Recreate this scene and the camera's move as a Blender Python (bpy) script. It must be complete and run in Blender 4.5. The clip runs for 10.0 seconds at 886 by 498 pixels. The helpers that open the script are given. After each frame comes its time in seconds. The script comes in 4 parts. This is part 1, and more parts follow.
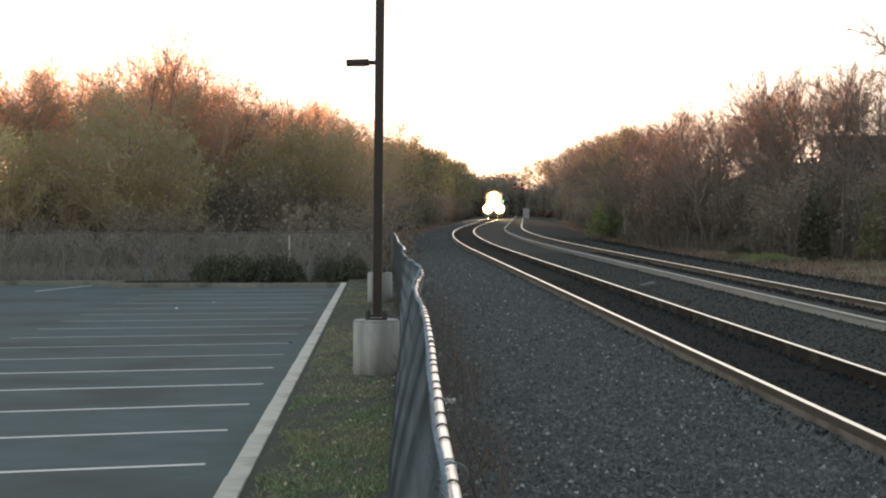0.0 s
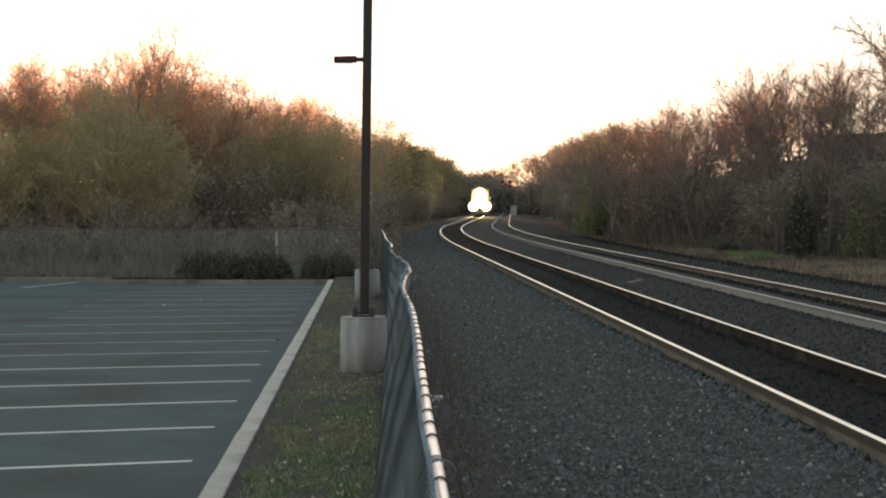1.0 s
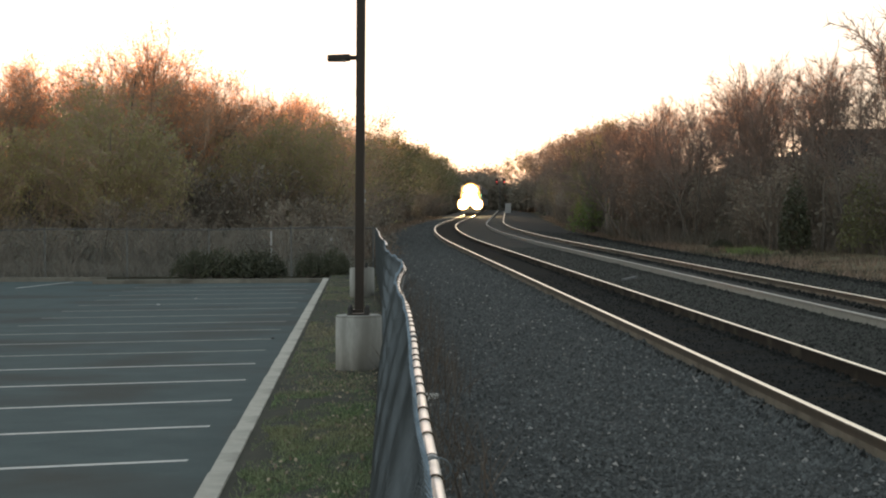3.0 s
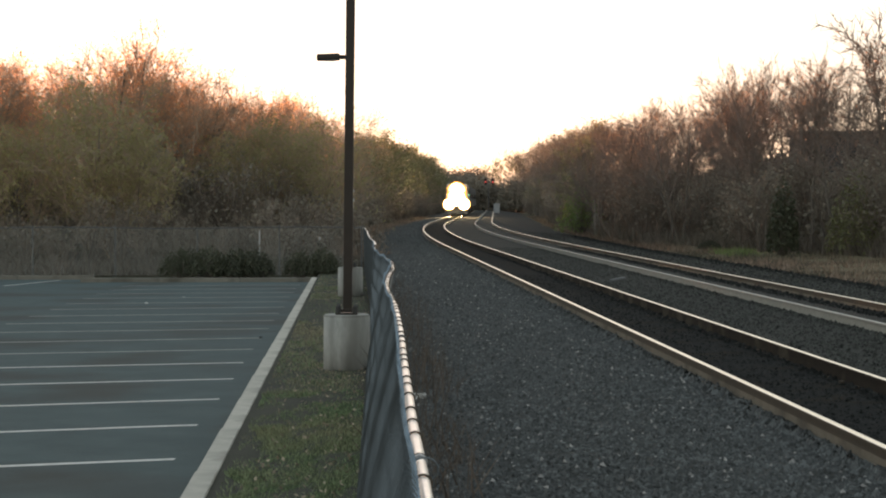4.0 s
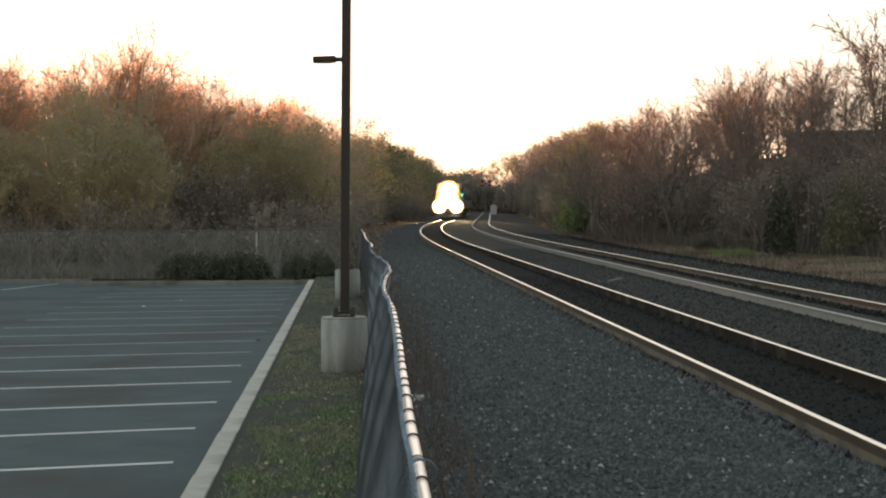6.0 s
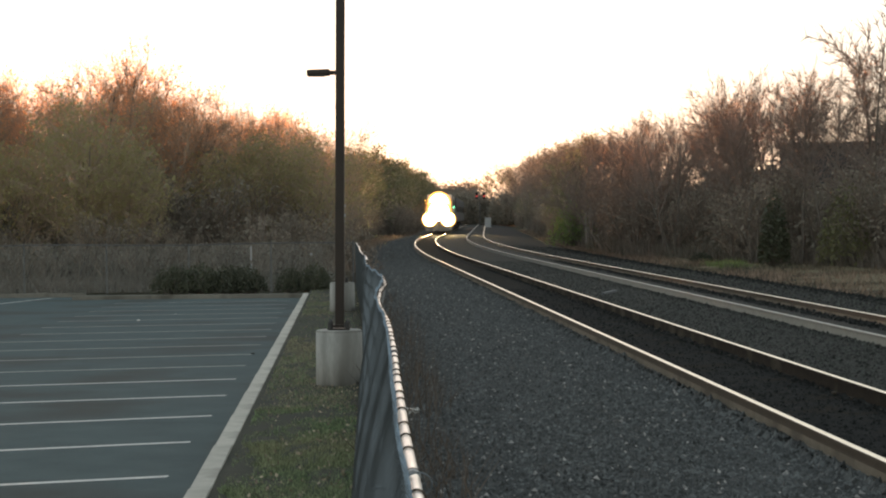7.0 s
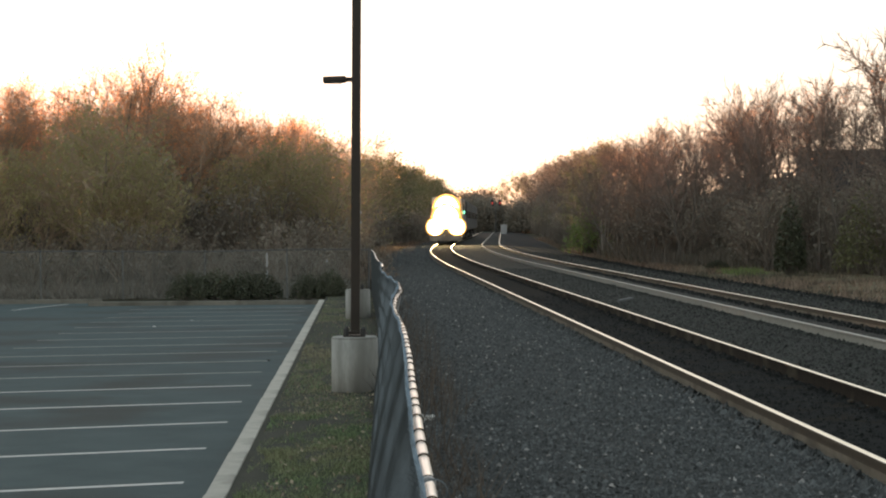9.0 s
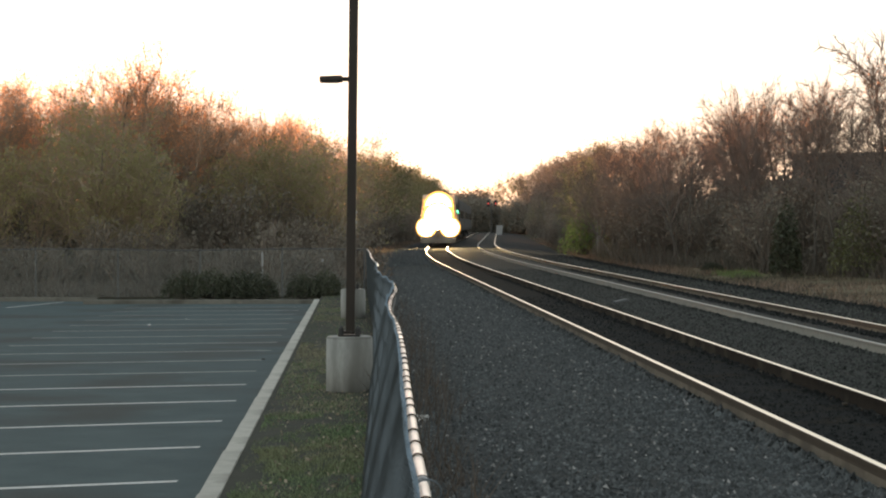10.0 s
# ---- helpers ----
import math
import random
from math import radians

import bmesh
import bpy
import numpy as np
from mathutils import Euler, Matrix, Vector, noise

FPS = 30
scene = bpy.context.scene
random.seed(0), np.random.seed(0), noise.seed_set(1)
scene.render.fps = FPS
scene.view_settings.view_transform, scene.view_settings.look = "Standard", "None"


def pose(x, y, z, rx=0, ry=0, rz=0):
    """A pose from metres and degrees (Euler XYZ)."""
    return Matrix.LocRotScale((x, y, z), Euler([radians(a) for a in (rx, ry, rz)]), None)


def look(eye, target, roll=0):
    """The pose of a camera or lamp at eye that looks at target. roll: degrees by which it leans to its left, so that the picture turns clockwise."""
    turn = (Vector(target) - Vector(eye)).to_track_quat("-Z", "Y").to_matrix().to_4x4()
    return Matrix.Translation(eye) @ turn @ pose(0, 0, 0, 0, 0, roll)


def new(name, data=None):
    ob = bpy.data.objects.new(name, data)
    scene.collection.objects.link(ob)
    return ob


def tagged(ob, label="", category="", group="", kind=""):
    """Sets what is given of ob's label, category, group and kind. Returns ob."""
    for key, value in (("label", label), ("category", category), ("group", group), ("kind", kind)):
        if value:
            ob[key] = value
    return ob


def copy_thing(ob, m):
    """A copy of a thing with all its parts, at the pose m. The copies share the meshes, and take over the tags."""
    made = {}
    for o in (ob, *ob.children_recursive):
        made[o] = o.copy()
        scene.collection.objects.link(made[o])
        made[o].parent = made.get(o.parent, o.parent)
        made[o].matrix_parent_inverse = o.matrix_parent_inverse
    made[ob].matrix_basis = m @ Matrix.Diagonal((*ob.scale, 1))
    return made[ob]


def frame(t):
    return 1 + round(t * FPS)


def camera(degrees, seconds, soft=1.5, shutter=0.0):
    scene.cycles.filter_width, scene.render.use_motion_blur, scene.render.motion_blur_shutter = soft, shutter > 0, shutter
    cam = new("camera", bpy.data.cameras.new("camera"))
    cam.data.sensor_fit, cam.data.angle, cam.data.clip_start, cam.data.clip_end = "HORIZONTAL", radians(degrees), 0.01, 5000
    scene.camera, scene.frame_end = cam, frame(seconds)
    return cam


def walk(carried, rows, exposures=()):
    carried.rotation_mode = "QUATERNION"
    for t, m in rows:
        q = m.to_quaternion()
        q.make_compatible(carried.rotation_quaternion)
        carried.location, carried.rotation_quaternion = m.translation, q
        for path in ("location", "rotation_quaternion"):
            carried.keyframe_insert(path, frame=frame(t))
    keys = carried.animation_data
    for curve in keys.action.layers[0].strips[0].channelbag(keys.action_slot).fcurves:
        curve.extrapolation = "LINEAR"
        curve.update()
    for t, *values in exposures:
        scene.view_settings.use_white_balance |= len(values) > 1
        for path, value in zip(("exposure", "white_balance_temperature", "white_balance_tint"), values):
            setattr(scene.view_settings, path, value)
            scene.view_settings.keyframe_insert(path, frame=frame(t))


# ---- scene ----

# world: z = 0 at the rail heads, y runs away from the viewer along the fence
EYE = (0.0, 0.0, 1.82)
cam = camera(27.0, 10.0, 2.1, 0.5)
PATH = [
    (0.0, 88.703, 0.109, 0.389), (0.5, 88.760, 0.025, 0.283), (1.0, 88.614, 0.0, 0.0), (1.5, 88.540, -0.014, -0.093),
    (2.0, 88.612, 0.164, -0.229), (2.5, 88.561, 0.328, -0.133), (4.0, 88.541, 0.044, -0.527), (4.5, 88.636, -0.282, -0.700),
    (5.0, 88.643, -0.321, -0.729), (5.5, 88.236, -0.007, -0.653), (6.0, 88.596, 0.334, -0.625), (7.5, 89.011, 0.584, -0.806),
    (8.0, 89.044, 0.525, -0.634), (8.5, 89.131, 0.409, -0.529), (9.0, 89.210, 0.430, -0.307), (9.3, 89.200, 0.3, -0.310),
    (9.4, 89.080, 0.1, -0.22), (9.47, 88.72, -0.7, -0.40), (9.5, 89.024, -1.176, -0.682), (9.53, 89.33, -0.9, -0.96), (9.6, 88.99, -0.3, -0.63),
    (9.7, 89.50, 0.1, -0.48), (9.8, 89.16, 0.05, -0.43), (10.0, 89.218, 0.050, -0.441),
]
walk(cam, [(t, pose(*EYE, rx, ry, rz)) for t, rx, ry, rz in PATH], exposures=[(0.0, 2.54, 7000, 18), (0.6, 2.28, 7100, 16), (1.2, 2.23, 7250, 16), (10.0, 2.27, 7250, 16)])

# ---- light: the sun sits low behind the woods, ahead and to the left ----
SUN_AZ, SUN_EL = radians(-10.5), radians(2.5)
world = bpy.data.worlds.new("dusk_sky")
scene.world = world
world.use_nodes = True
wn = world.node_tree
sky = wn.nodes.new("ShaderNodeTexSky")
sky.sky_type, sky.sun_disc = "NISHITA", False
sky.sun_elevation, sky.sun_rotation = SUN_EL, SUN_AZ
sky.air_density, sky.dust_density, sky.ozone_density = 1.0, 0.4, 2.0
bg = wn.nodes["Background"]
bg.inputs["Strength"].default_value = 0.163
haze = wn.nodes.new("ShaderNodeGamma")          # thin evening haze evens out the sky
haze.inputs["Gamma"].default_value = 0.5
wn.links.new(sky.outputs[0], haze.inputs["Color"])
pale = wn.nodes.new("ShaderNodeHueSaturation")
pale.inputs["Hue"].default_value, pale.inputs["Saturation"].default_value = 0.472, 0.72
wn.links.new(haze.outputs[0], pale.inputs["Color"])
wn.links.new(pale.outputs[0], bg.inputs["Color"])
sun = new("sun", bpy.data.lights.new("sun", "SUN"))
sun.data.energy, sun.data.angle, sun.data.color = 5.0, radians(0.6), (1.0, 0.5, 0.27)
sun_dir = Vector((math.sin(SUN_AZ) * math.cos(SUN_EL), math.cos(SUN_AZ) * math.cos(SUN_EL), math.sin(SUN_EL)))
sun.matrix_world = look(sun_dir * 400, (0, 0, 0))


# ---- materials ----
def material(name, base, second, scale=8.0, rough=0.8, metal=0.0, bump=0.3, fine=60.0, per_object=0.0, stain=None, translucent=0.0, island=0.0, spread=(0.35, 0.65), stretch=None):
    """Two tones mixed by a coarse and a fine noise, with relief; an optional third tone in patches."""
    m = bpy.data.materials.new(name)
    m.use_nodes = True
    nt = m.node_tree
    n, l = nt.nodes, nt.links
    bsdf = n["Principled BSDF"]
    geo = n.new("ShaderNodeTexCoord")
    a, b = n.new("ShaderNodeTexNoise"), n.new("ShaderNodeTexNoise")
    a.inputs["Scale"].default_value, b.inputs["Scale"].default_value = scale, fine
    a.inputs["Detail"].default_value, b.inputs["Detail"].default_value = 5.0, 3.0
    where = geo.outputs["Object"]
    if stretch:
        mp = n.new("ShaderNodeMapping")
        mp.inputs["Scale"].default_value = stretch
        l.new(where, mp.inputs["Vector"])
        where = mp.outputs["Vector"]
    for tex in (a, b):
        l.new(where, tex.inputs["Vector"])
    add = n.new("ShaderNodeMath")
    add.operation = "MULTIPLY_ADD"
    add.inputs[1].default_value = 0.5
    half = n.new("ShaderNodeMath")
    half.operation = "MULTIPLY"
    half.inputs[1].default_value = 0.5
    l.new(b.outputs["Fac"], half.inputs[0])
    l.new(a.outputs["Fac"], add.inputs[0])
    l.new(half.outputs[0], add.inputs[2])
    ramp = n.new("ShaderNodeMapRange")
    ramp.inputs["From Min"].default_value, ramp.inputs["From Max"].default_value = spread
    l.new(add.outputs[0], ramp.inputs["Value"])
    mix = n.new("ShaderNodeMix")
    mix.data_type = "RGBA"
    mix.inputs["A"].default_value, mix.inputs["B"].default_value = (*base, 1), (*second, 1)
    l.new(ramp.outputs[0], mix.inputs["Factor"])
    colour = mix.outputs["Result"]
    if stain:
        c = n.new("ShaderNodeTexNoise")
        c.inputs["Scale"].default_value, c.inputs["Detail"].default_value = scale * 0.23, 6.0
        l.new(where, c.inputs["Vector"])
        r2 = n.new("ShaderNodeMapRange")
        r2.inputs["From Min"].default_value, r2.inputs["From Max"].default_value = 0.5, 0.66
        l.new(c.outputs["Fac"], r2.inputs["Value"])
        m2 = n.new("ShaderNodeMix")
        m2.data_type = "RGBA"
        m2.inputs["B"].default_value = (*stain, 1)
        l.new(r2.outputs[0], m2.inputs["Factor"])
        l.new(colour, m2.inputs["A"])
        colour = m2.outputs["Result"]
    if per_object or island:
        if island:
            src = n.new("ShaderNodeNewGeometry").outputs["Random Per Island"]
        else:
            src = n.new("ShaderNodeObjectInfo").outputs["Random"]
        k = island or per_object
        mr = n.new("ShaderNodeMapRange")
        mr.inputs["To Min"].default_value, mr.inputs["To Max"].default_value = 1 - k, 1 + k
        l.new(src, mr.inputs["Value"])
        hsv = n.new("ShaderNodeHueSaturation")
        l.new(mr.outputs[0], hsv.inputs["Value"])
        l.new(colour, hsv.inputs["Color"])
        colour = hsv.outputs["Color"]
    l.new(colour, bsdf.inputs["Base Color"])
    bsdf.inputs["Roughness"].default_value, bsdf.inputs["Metallic"].default_value = rough, metal
    if bump:
        bp = n.new("ShaderNodeBump")
        bp.inputs["Strength"].default_value, bp.inputs["Distance"].default_value = bump, 0.02
        l.new(add.outputs[0], bp.inputs["Height"])
        l.new(bp.outputs[0], bsdf.inputs["Normal"])
    if translucent:
        tr = n.new("ShaderNodeBsdfTranslucent")
        l.new(colour, tr.inputs["Color"])
        sh = n.new("ShaderNodeMixShader")
        sh.inputs[0].default_value = translucent
        l.new(bsdf.outputs[0], sh.inputs[1])
        l.new(tr.outputs[0], sh.inputs[2])
        l.new(sh.outputs[0], n["Material Output"].inputs["Surface"])
    return m


def matte(level, *mats):
    for m in mats:
        m.node_tree.nodes["Principled BSDF"].inputs["Specular IOR Level"].default_value = level


def glow(name, colour, strength):
    m = bpy.data.materials.new(name)
    m.use_nodes = True
    b = m.node_tree.nodes["Principled BSDF"]
    b.inputs["Base Color"].default_value = (*colour, 1)
    b.inputs["Emission Color"].default_value = (*colour, 1)
    b.inputs["Emission Strength"].default_value = strength
    return m


ASPHALT = material("asphalt", (0.053, 0.078, 0.083), (0.078, 0.112, 0.118), 1.5, 0.85, bump=0.25, fine=160, stain=(0.054, 0.064, 0.063))
WORNLINE = material("worn_line_paint", (0.42, 0.43, 0.42), (0.2, 0.22, 0.22), 5, 0.8, bump=0.1, fine=60)
LINE = material("line_paint", (0.64, 0.64, 0.62), (0.45, 0.46, 0.45), 9, 0.7, bump=0.1, fine=80)
CONCRETE = material("concrete", (0.36, 0.36, 0.34), (0.27, 0.27, 0.26), 4, 0.85, bump=0.3, fine=90, stain=(0.22, 0.21, 0.19))
DRUM = material("cast_drum", (0.40, 0.40, 0.375), (0.27, 0.27, 0.255), 7, 0.85, bump=0.3, fine=60, stain=(0.17, 0.165, 0.15), stretch=(1.0, 1.0, 0.22))
KERB = material("kerb_concrete", (0.48, 0.46, 0.41), (0.38, 0.365, 0.325), 5, 0.85, bump=0.3, fine=90, per_object=0.08, stain=(0.24, 0.23, 0.2))
DIRTY = material("dirty_kerb_concrete", (0.22, 0.205, 0.175), (0.15, 0.14, 0.12), 5, 0.9, bump=0.3, fine=90, per_object=0.12, stain=(0.1, 0.092, 0.075))
SOIL = material("soil", (0.066, 0.065, 0.056), (0.05, 0.054, 0.042), 5, 0.95, bump=0.8, fine=60, stain=(0.05, 0.052, 0.046))
VERGE = material("dry_verge", (0.19, 0.15, 0.11), (0.145, 0.145, 0.085), 0.6, 0.95, bump=0.6, fine=12, stain=(0.06, 0.05, 0.035))
GROUND = material("woodland_floor", (0.05, 0.04, 0.025), (0.035, 0.035, 0.018), 0.4, 0.95, bump=0.5, fine=6)
BALLAST = material("ballast", (0.036, 0.039, 0.04), (0.077, 0.083, 0.085), 36, 0.9, bump=1.0, fine=90, stain=(0.052, 0.053, 0.05), spread=(0.3, 0.7))
OLDBALLAST = material("old_ballast", (0.031, 0.032, 0.031), (0.066, 0.068, 0.064), 36, 0.9, bump=1.0, fine=90, stain=(0.034, 0.034, 0.031), spread=(0.3, 0.7))
OLDSTONE = material("old_ballast_stone", (0.038, 0.04, 0.037), (0.075, 0.078, 0.073), 5, 0.9, bump=0.2, fine=50, island=0.6)
DARKSTONE = material("oily_stone", (0.017, 0.018, 0.018), (0.042, 0.043, 0.042), 5, 0.85, bump=0.2, fine=50, island=0.5)
STONE = material("ballast_stone", (0.051, 0.055, 0.056), (0.1, 0.108, 0.11), 5, 0.85, bump=0.2, fine=50, island=0.6)
PALE = material("pale_stone", (0.3, 0.29, 0.28), (0.2, 0.195, 0.19), 5, 0.8, bump=0.2, fine=50, island=0.4)
FOUL = material("fouled_ballast", (0.015, 0.016, 0.0165), (0.03, 0.031, 0.031), 10, 0.95, bump=0.8, fine=40, stain=(0.026, 0.023, 0.019))
CINDER = material("cinder", (0.03, 0.032, 0.034), (0.062, 0.064, 0.064), 8, 0.9, bump=0.8, fine=40, stain=(0.045, 0.042, 0.038))
STEEL = material("polished_rail_head", (0.9, 0.82, 0.68), (0.8, 0.72, 0.58), 3, 0.33, 1.0, bump=0.03, fine=30)
DARKRUST = material("oily_rail_web", (0.02, 0.016, 0.013), (0.038, 0.029, 0.022), 5, 0.85, 0.0, bump=0.3, fine=60, stain=(0.085, 0.07, 0.054))
TAN = material("lit_dusty_rail_foot", (0.2, 0.168, 0.128), (0.14, 0.117, 0.088), 6, 0.8, 0.0, bump=0.3, fine=60, stain=(0.075, 0.06, 0.045))
WORN = material("dull_rail_head", (0.36, 0.35, 0.33), (0.29, 0.28, 0.26), 3, 0.5, 1.0, bump=0.03, fine=30)
RUST = material("rusty_rail_web", (0.075, 0.056, 0.038), (0.05, 0.036, 0.024), 6, 0.75, 0.1, bump=0.3, fine=60)
DUSTY = material("dusty_rail_web", (0.35, 0.335, 0.3), (0.26, 0.248, 0.222), 6, 0.8, 0.05, bump=0.3, fine=60)
GALV = material("galvanised_steel", (0.78, 0.76, 0.72), (0.64, 0.62, 0.6), 12, 0.3, 0.9, bump=0.08, fine=120)
DULL = material("weathered_galvanised", (0.16, 0.165, 0.17), (0.11, 0.115, 0.12), 9, 0.7, 0.3, bump=0.1)
WIRE = material("chain_link_wire", (0.165, 0.195, 0.215), (0.125, 0.15, 0.168), 20, 0.6, 0.2, bump=0.0)
POST = material("dull_galvanised_post", (0.3, 0.31, 0.32), (0.23, 0.24, 0.25), 9, 0.65, 0.2, bump=0.1)
ZINC = material("pale_zinc_wire", (0.44, 0.45, 0.42), (0.36, 0.365, 0.345), 20, 0.6, 0.1, bump=0.0)
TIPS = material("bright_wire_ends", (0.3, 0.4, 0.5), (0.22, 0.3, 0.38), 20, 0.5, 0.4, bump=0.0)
BRONZE = material("dark_bronze_paint", (0.017, 0.012, 0.0095), (0.026, 0.018, 0.014), 7, 0.45, 0.2, bump=0.1, fine=90)
TIE = material("tie_timber", (0.07, 0.055, 0.045), (0.045, 0.038, 0.033), 6, 0.9, bump=0.5, fine=40, per_object=0.2)
BARK = material("bark", (0.2, 0.17, 0.145), (0.14, 0.122, 0.105), 3, 0.95, bump=0.5, fine=20, per_object=0.3)
# twigs lightened to imitate the glowing haze in the left woods; DARKTWIG is unlifted
HAZETWIG = material("twigs", (0.46, 0.34, 0.25), (0.37, 0.28, 0.21), 3, 0.9, bump=0.0, per_object=0.25)
MIDTWIG = material("thicket_twigs", (0.23, 0.18, 0.145), (0.18, 0.145, 0.12), 3, 0.9, bump=0.0, per_object=0.2)
DARKTWIG = material("dark_twigs", (0.2, 0.155, 0.132), (0.155, 0.125, 0.11), 3, 0.9, bump=0.0, per_object=0.25)
# bud colour pushed to bright orange to carry the sunset bloom in the crowns
GLOWBUD = material("sunset_glow_buds", (0.8, 0.42, 0.23), (0.68, 0.38, 0.22), 1.0, 0.8, bump=0.0, translucent=0.85, per_object=0.2)
# brown buds tinted pink for the sky light that bleeds round the treetops
FRINGEBUD = material("pink_fringe_buds", (0.42, 0.265, 0.2), (0.34, 0.235, 0.17), 1.0, 0.8, bump=0.0, translucent=0.8, per_object=0.25)
# pale young leaves, lightened further to imitate the haze over the left woods
PALELEAF = material("haze_pale_leaves", (0.37, 0.34, 0.16), (0.43, 0.39, 0.2), 0.8, 0.7, bump=0.0, translucent=0.6, per_object=0.25)
DISTBUD = material("far_brown_buds", (0.2, 0.16, 0.135), (0.165, 0.15, 0.12), 1.0, 0.8, bump=0.0, translucent=0.2, per_object=0.25)
LEAF = material("young_leaves", (0.15, 0.16, 0.08), (0.2, 0.19, 0.1), 0.8, 0.7, bump=0.0, translucent=0.35, per_object=0.25)
BRUSH = material("brush_leaves", (0.28, 0.24, 0.2), (0.24, 0.22, 0.175), 0.7, 0.8, bump=0.0, translucent=0.3, per_object=0.2)
HEDGE = material("evergreen_leaves", (0.05, 0.058, 0.034), (0.075, 0.08, 0.048), 2, 0.6, bump=0.0, translucent=0.15, per_object=0.15)
BRIGHT = material("fresh_green_leaves", (0.17, 0.24, 0.09), (0.2, 0.26, 0.1), 1, 0.7, bump=0.0, translucent=0.4)
BLADE = material("grass_blades", (0.135, 0.215, 0.11), (0.22, 0.25, 0.15), 0.9, 0.7, bump=0.0, translucent=0.35, fine=9, island=0.6, stain=(0.25, 0.245, 0.15))
STRAW = material("dry_grass", (0.25, 0.175, 0.13), (0.185, 0.14, 0.108), 0.3, 0.8, bump=0.0, translucent=0.25, island=0.6, stain=(0.11, 0.105, 0.07))
HAY = material("straw_blades", (0.33, 0.29, 0.2), (0.25, 0.23, 0.16), 0.9, 0.8, bump=0.0, translucent=0.3, fine=9, island=0.4)
DEADLEAF = material("dead_leaves", (0.4, 0.33, 0.24), (0.25, 0.2, 0.15), 3, 0.8, bump=0.0, island=0.6)
BRAMBLE = material("dead_brambles", (0.2, 0.165, 0.14), (0.15, 0.13, 0.105), 0.4, 0.85, bump=0.0, translucent=0.2, island=0.4, stain=(0.12, 0.115, 0.085))
STALK = material("dry_stalk", (0.115, 0.088, 0.07), (0.085, 0.068, 0.055), 2, 0.85, bump=0.0, island=0.4)
WHITE = material("white_plastic", (0.75, 0.75, 0.73), (0.6, 0.6, 0.6), 12, 0.5, bump=0.1)
GREY = material("cabinet_paint", (0.45, 0.46, 0.47), (0.36, 0.37, 0.38), 3, 0.5, 0.2, bump=0.05)
BLACK = material("black_paint", (0.02, 0.02, 0.022), (0.03, 0.03, 0.03), 4, 0.5, 0.1, bump=0.05)
# engine front made cream so that its colour carries on the lamp glare
GLAREPAINT = material("glare_pale_paint", (0.78, 0.72, 0.58), (0.66, 0.6, 0.48), 1.2, 0.4, 0.0, bump=0.03, stain=(0.6, 0.52, 0.4))
BODY = material("locomotive_paint", (0.06, 0.065, 0.075), (0.045, 0.05, 0.058), 1.5, 0.4, 0.1, bump=0.05, stain=(0.05, 0.045, 0.04))
SILVER = material("coach_steel", (0.04, 0.04, 0.042), (0.03, 0.03, 0.031), 1.5, 0.8, 0.0, bump=0.05)
TAR = material("tar_roof", (0.03, 0.03, 0.032), (0.045, 0.045, 0.046), 1, 1.0, bump=0.1)
GLASS = material("dark_glass", (0.015, 0.018, 0.02), (0.02, 0.024, 0.026), 1, 0.06, bump=0.0)
WALLS = material("building_wall", (0.055, 0.06, 0.068), (0.045, 0.05, 0.056), 0.5, 0.9, bump=0.1, fine=8)
LAMP = glow("headlight_glow", (1.0, 0.78, 0.42), 42.0)
# glowing discs that imitate the glare round the lamps, no real parts
GLARE = glow("inner_glare", (1.0, 0.66, 0.26), 1.1)
HALO = glow("outer_glare", (1.0, 0.5, 0.13), 0.24)
GREENGLINT = glow("green_glint_glow", (0.1, 0.9, 0.45), 3.0)
REDLAMP = glow("red_signal_glow", (1.0, 0.1, 0.08), 0.3)


matte(0.02, FOUL, CINDER, DARKSTONE)
matte(0.06, OLDBALLAST, OLDSTONE)
matte(0.12, ASPHALT, BLADE, DARKRUST, TIE, BALLAST, SOIL, VERGE, GROUND, TAR)


# ---- mesh helpers ----
def mesh_of(name, verts, faces, mats, index=None, smooth=False):
    me = bpy.data.meshes.new(name)
    me.from_pydata([tuple(v) for v in verts], [], faces)
    for m in mats if isinstance(mats, (list, tuple)) else [mats]:
        me.materials.append(m)
    if index is not None:
        me.polygons.foreach_set("material_index", index)
    if smooth:
        me.polygons.foreach_set("use_smooth", [True] * len(faces))
    me.update()
    return me


def link(name, me, parent=None, label="", at=None):
    ob = new(name, me)
    if parent:
        ob.parent = parent
    if at is not None:
        ob.matrix_basis = at
    if label:
        tagged(ob, label)
    return ob


def part(name, bm, mat, parent=None, label=""):
    me = bpy.data.meshes.new(name)
    bm.to_mesh(me)
    bm.free()
    me.materials.append(mat)
    return link(name, me, parent, label)


def empty(name, m, label, category, group=""):
    ob = new(name)
    ob.matrix_basis = m
    return tagged(ob, label, category, group)


def box(bm, x0, x1, y0, y1, z0, z1, bevel=0.0, turn=None):
    r = bmesh.ops.create_cube(bm, size=1.0)
    vs = r["verts"]
    for v in vs:
        v.co = Vector(((x0 + x1) / 2 + v.co.x * (x1 - x0), (y0 + y1) / 2 + v.co.y * (y1 - y0), (z0 + z1) / 2 + v.co.z * (z1 - z0)))
        if turn:
            v.co = turn @ v.co
    if bevel:
        es = list({e for v in vs for e in v.link_edges})
        bmesh.ops.bevel(bm, geom=es, offset=bevel, segments=2, affect="EDGES", profile=0.7)
    return bm


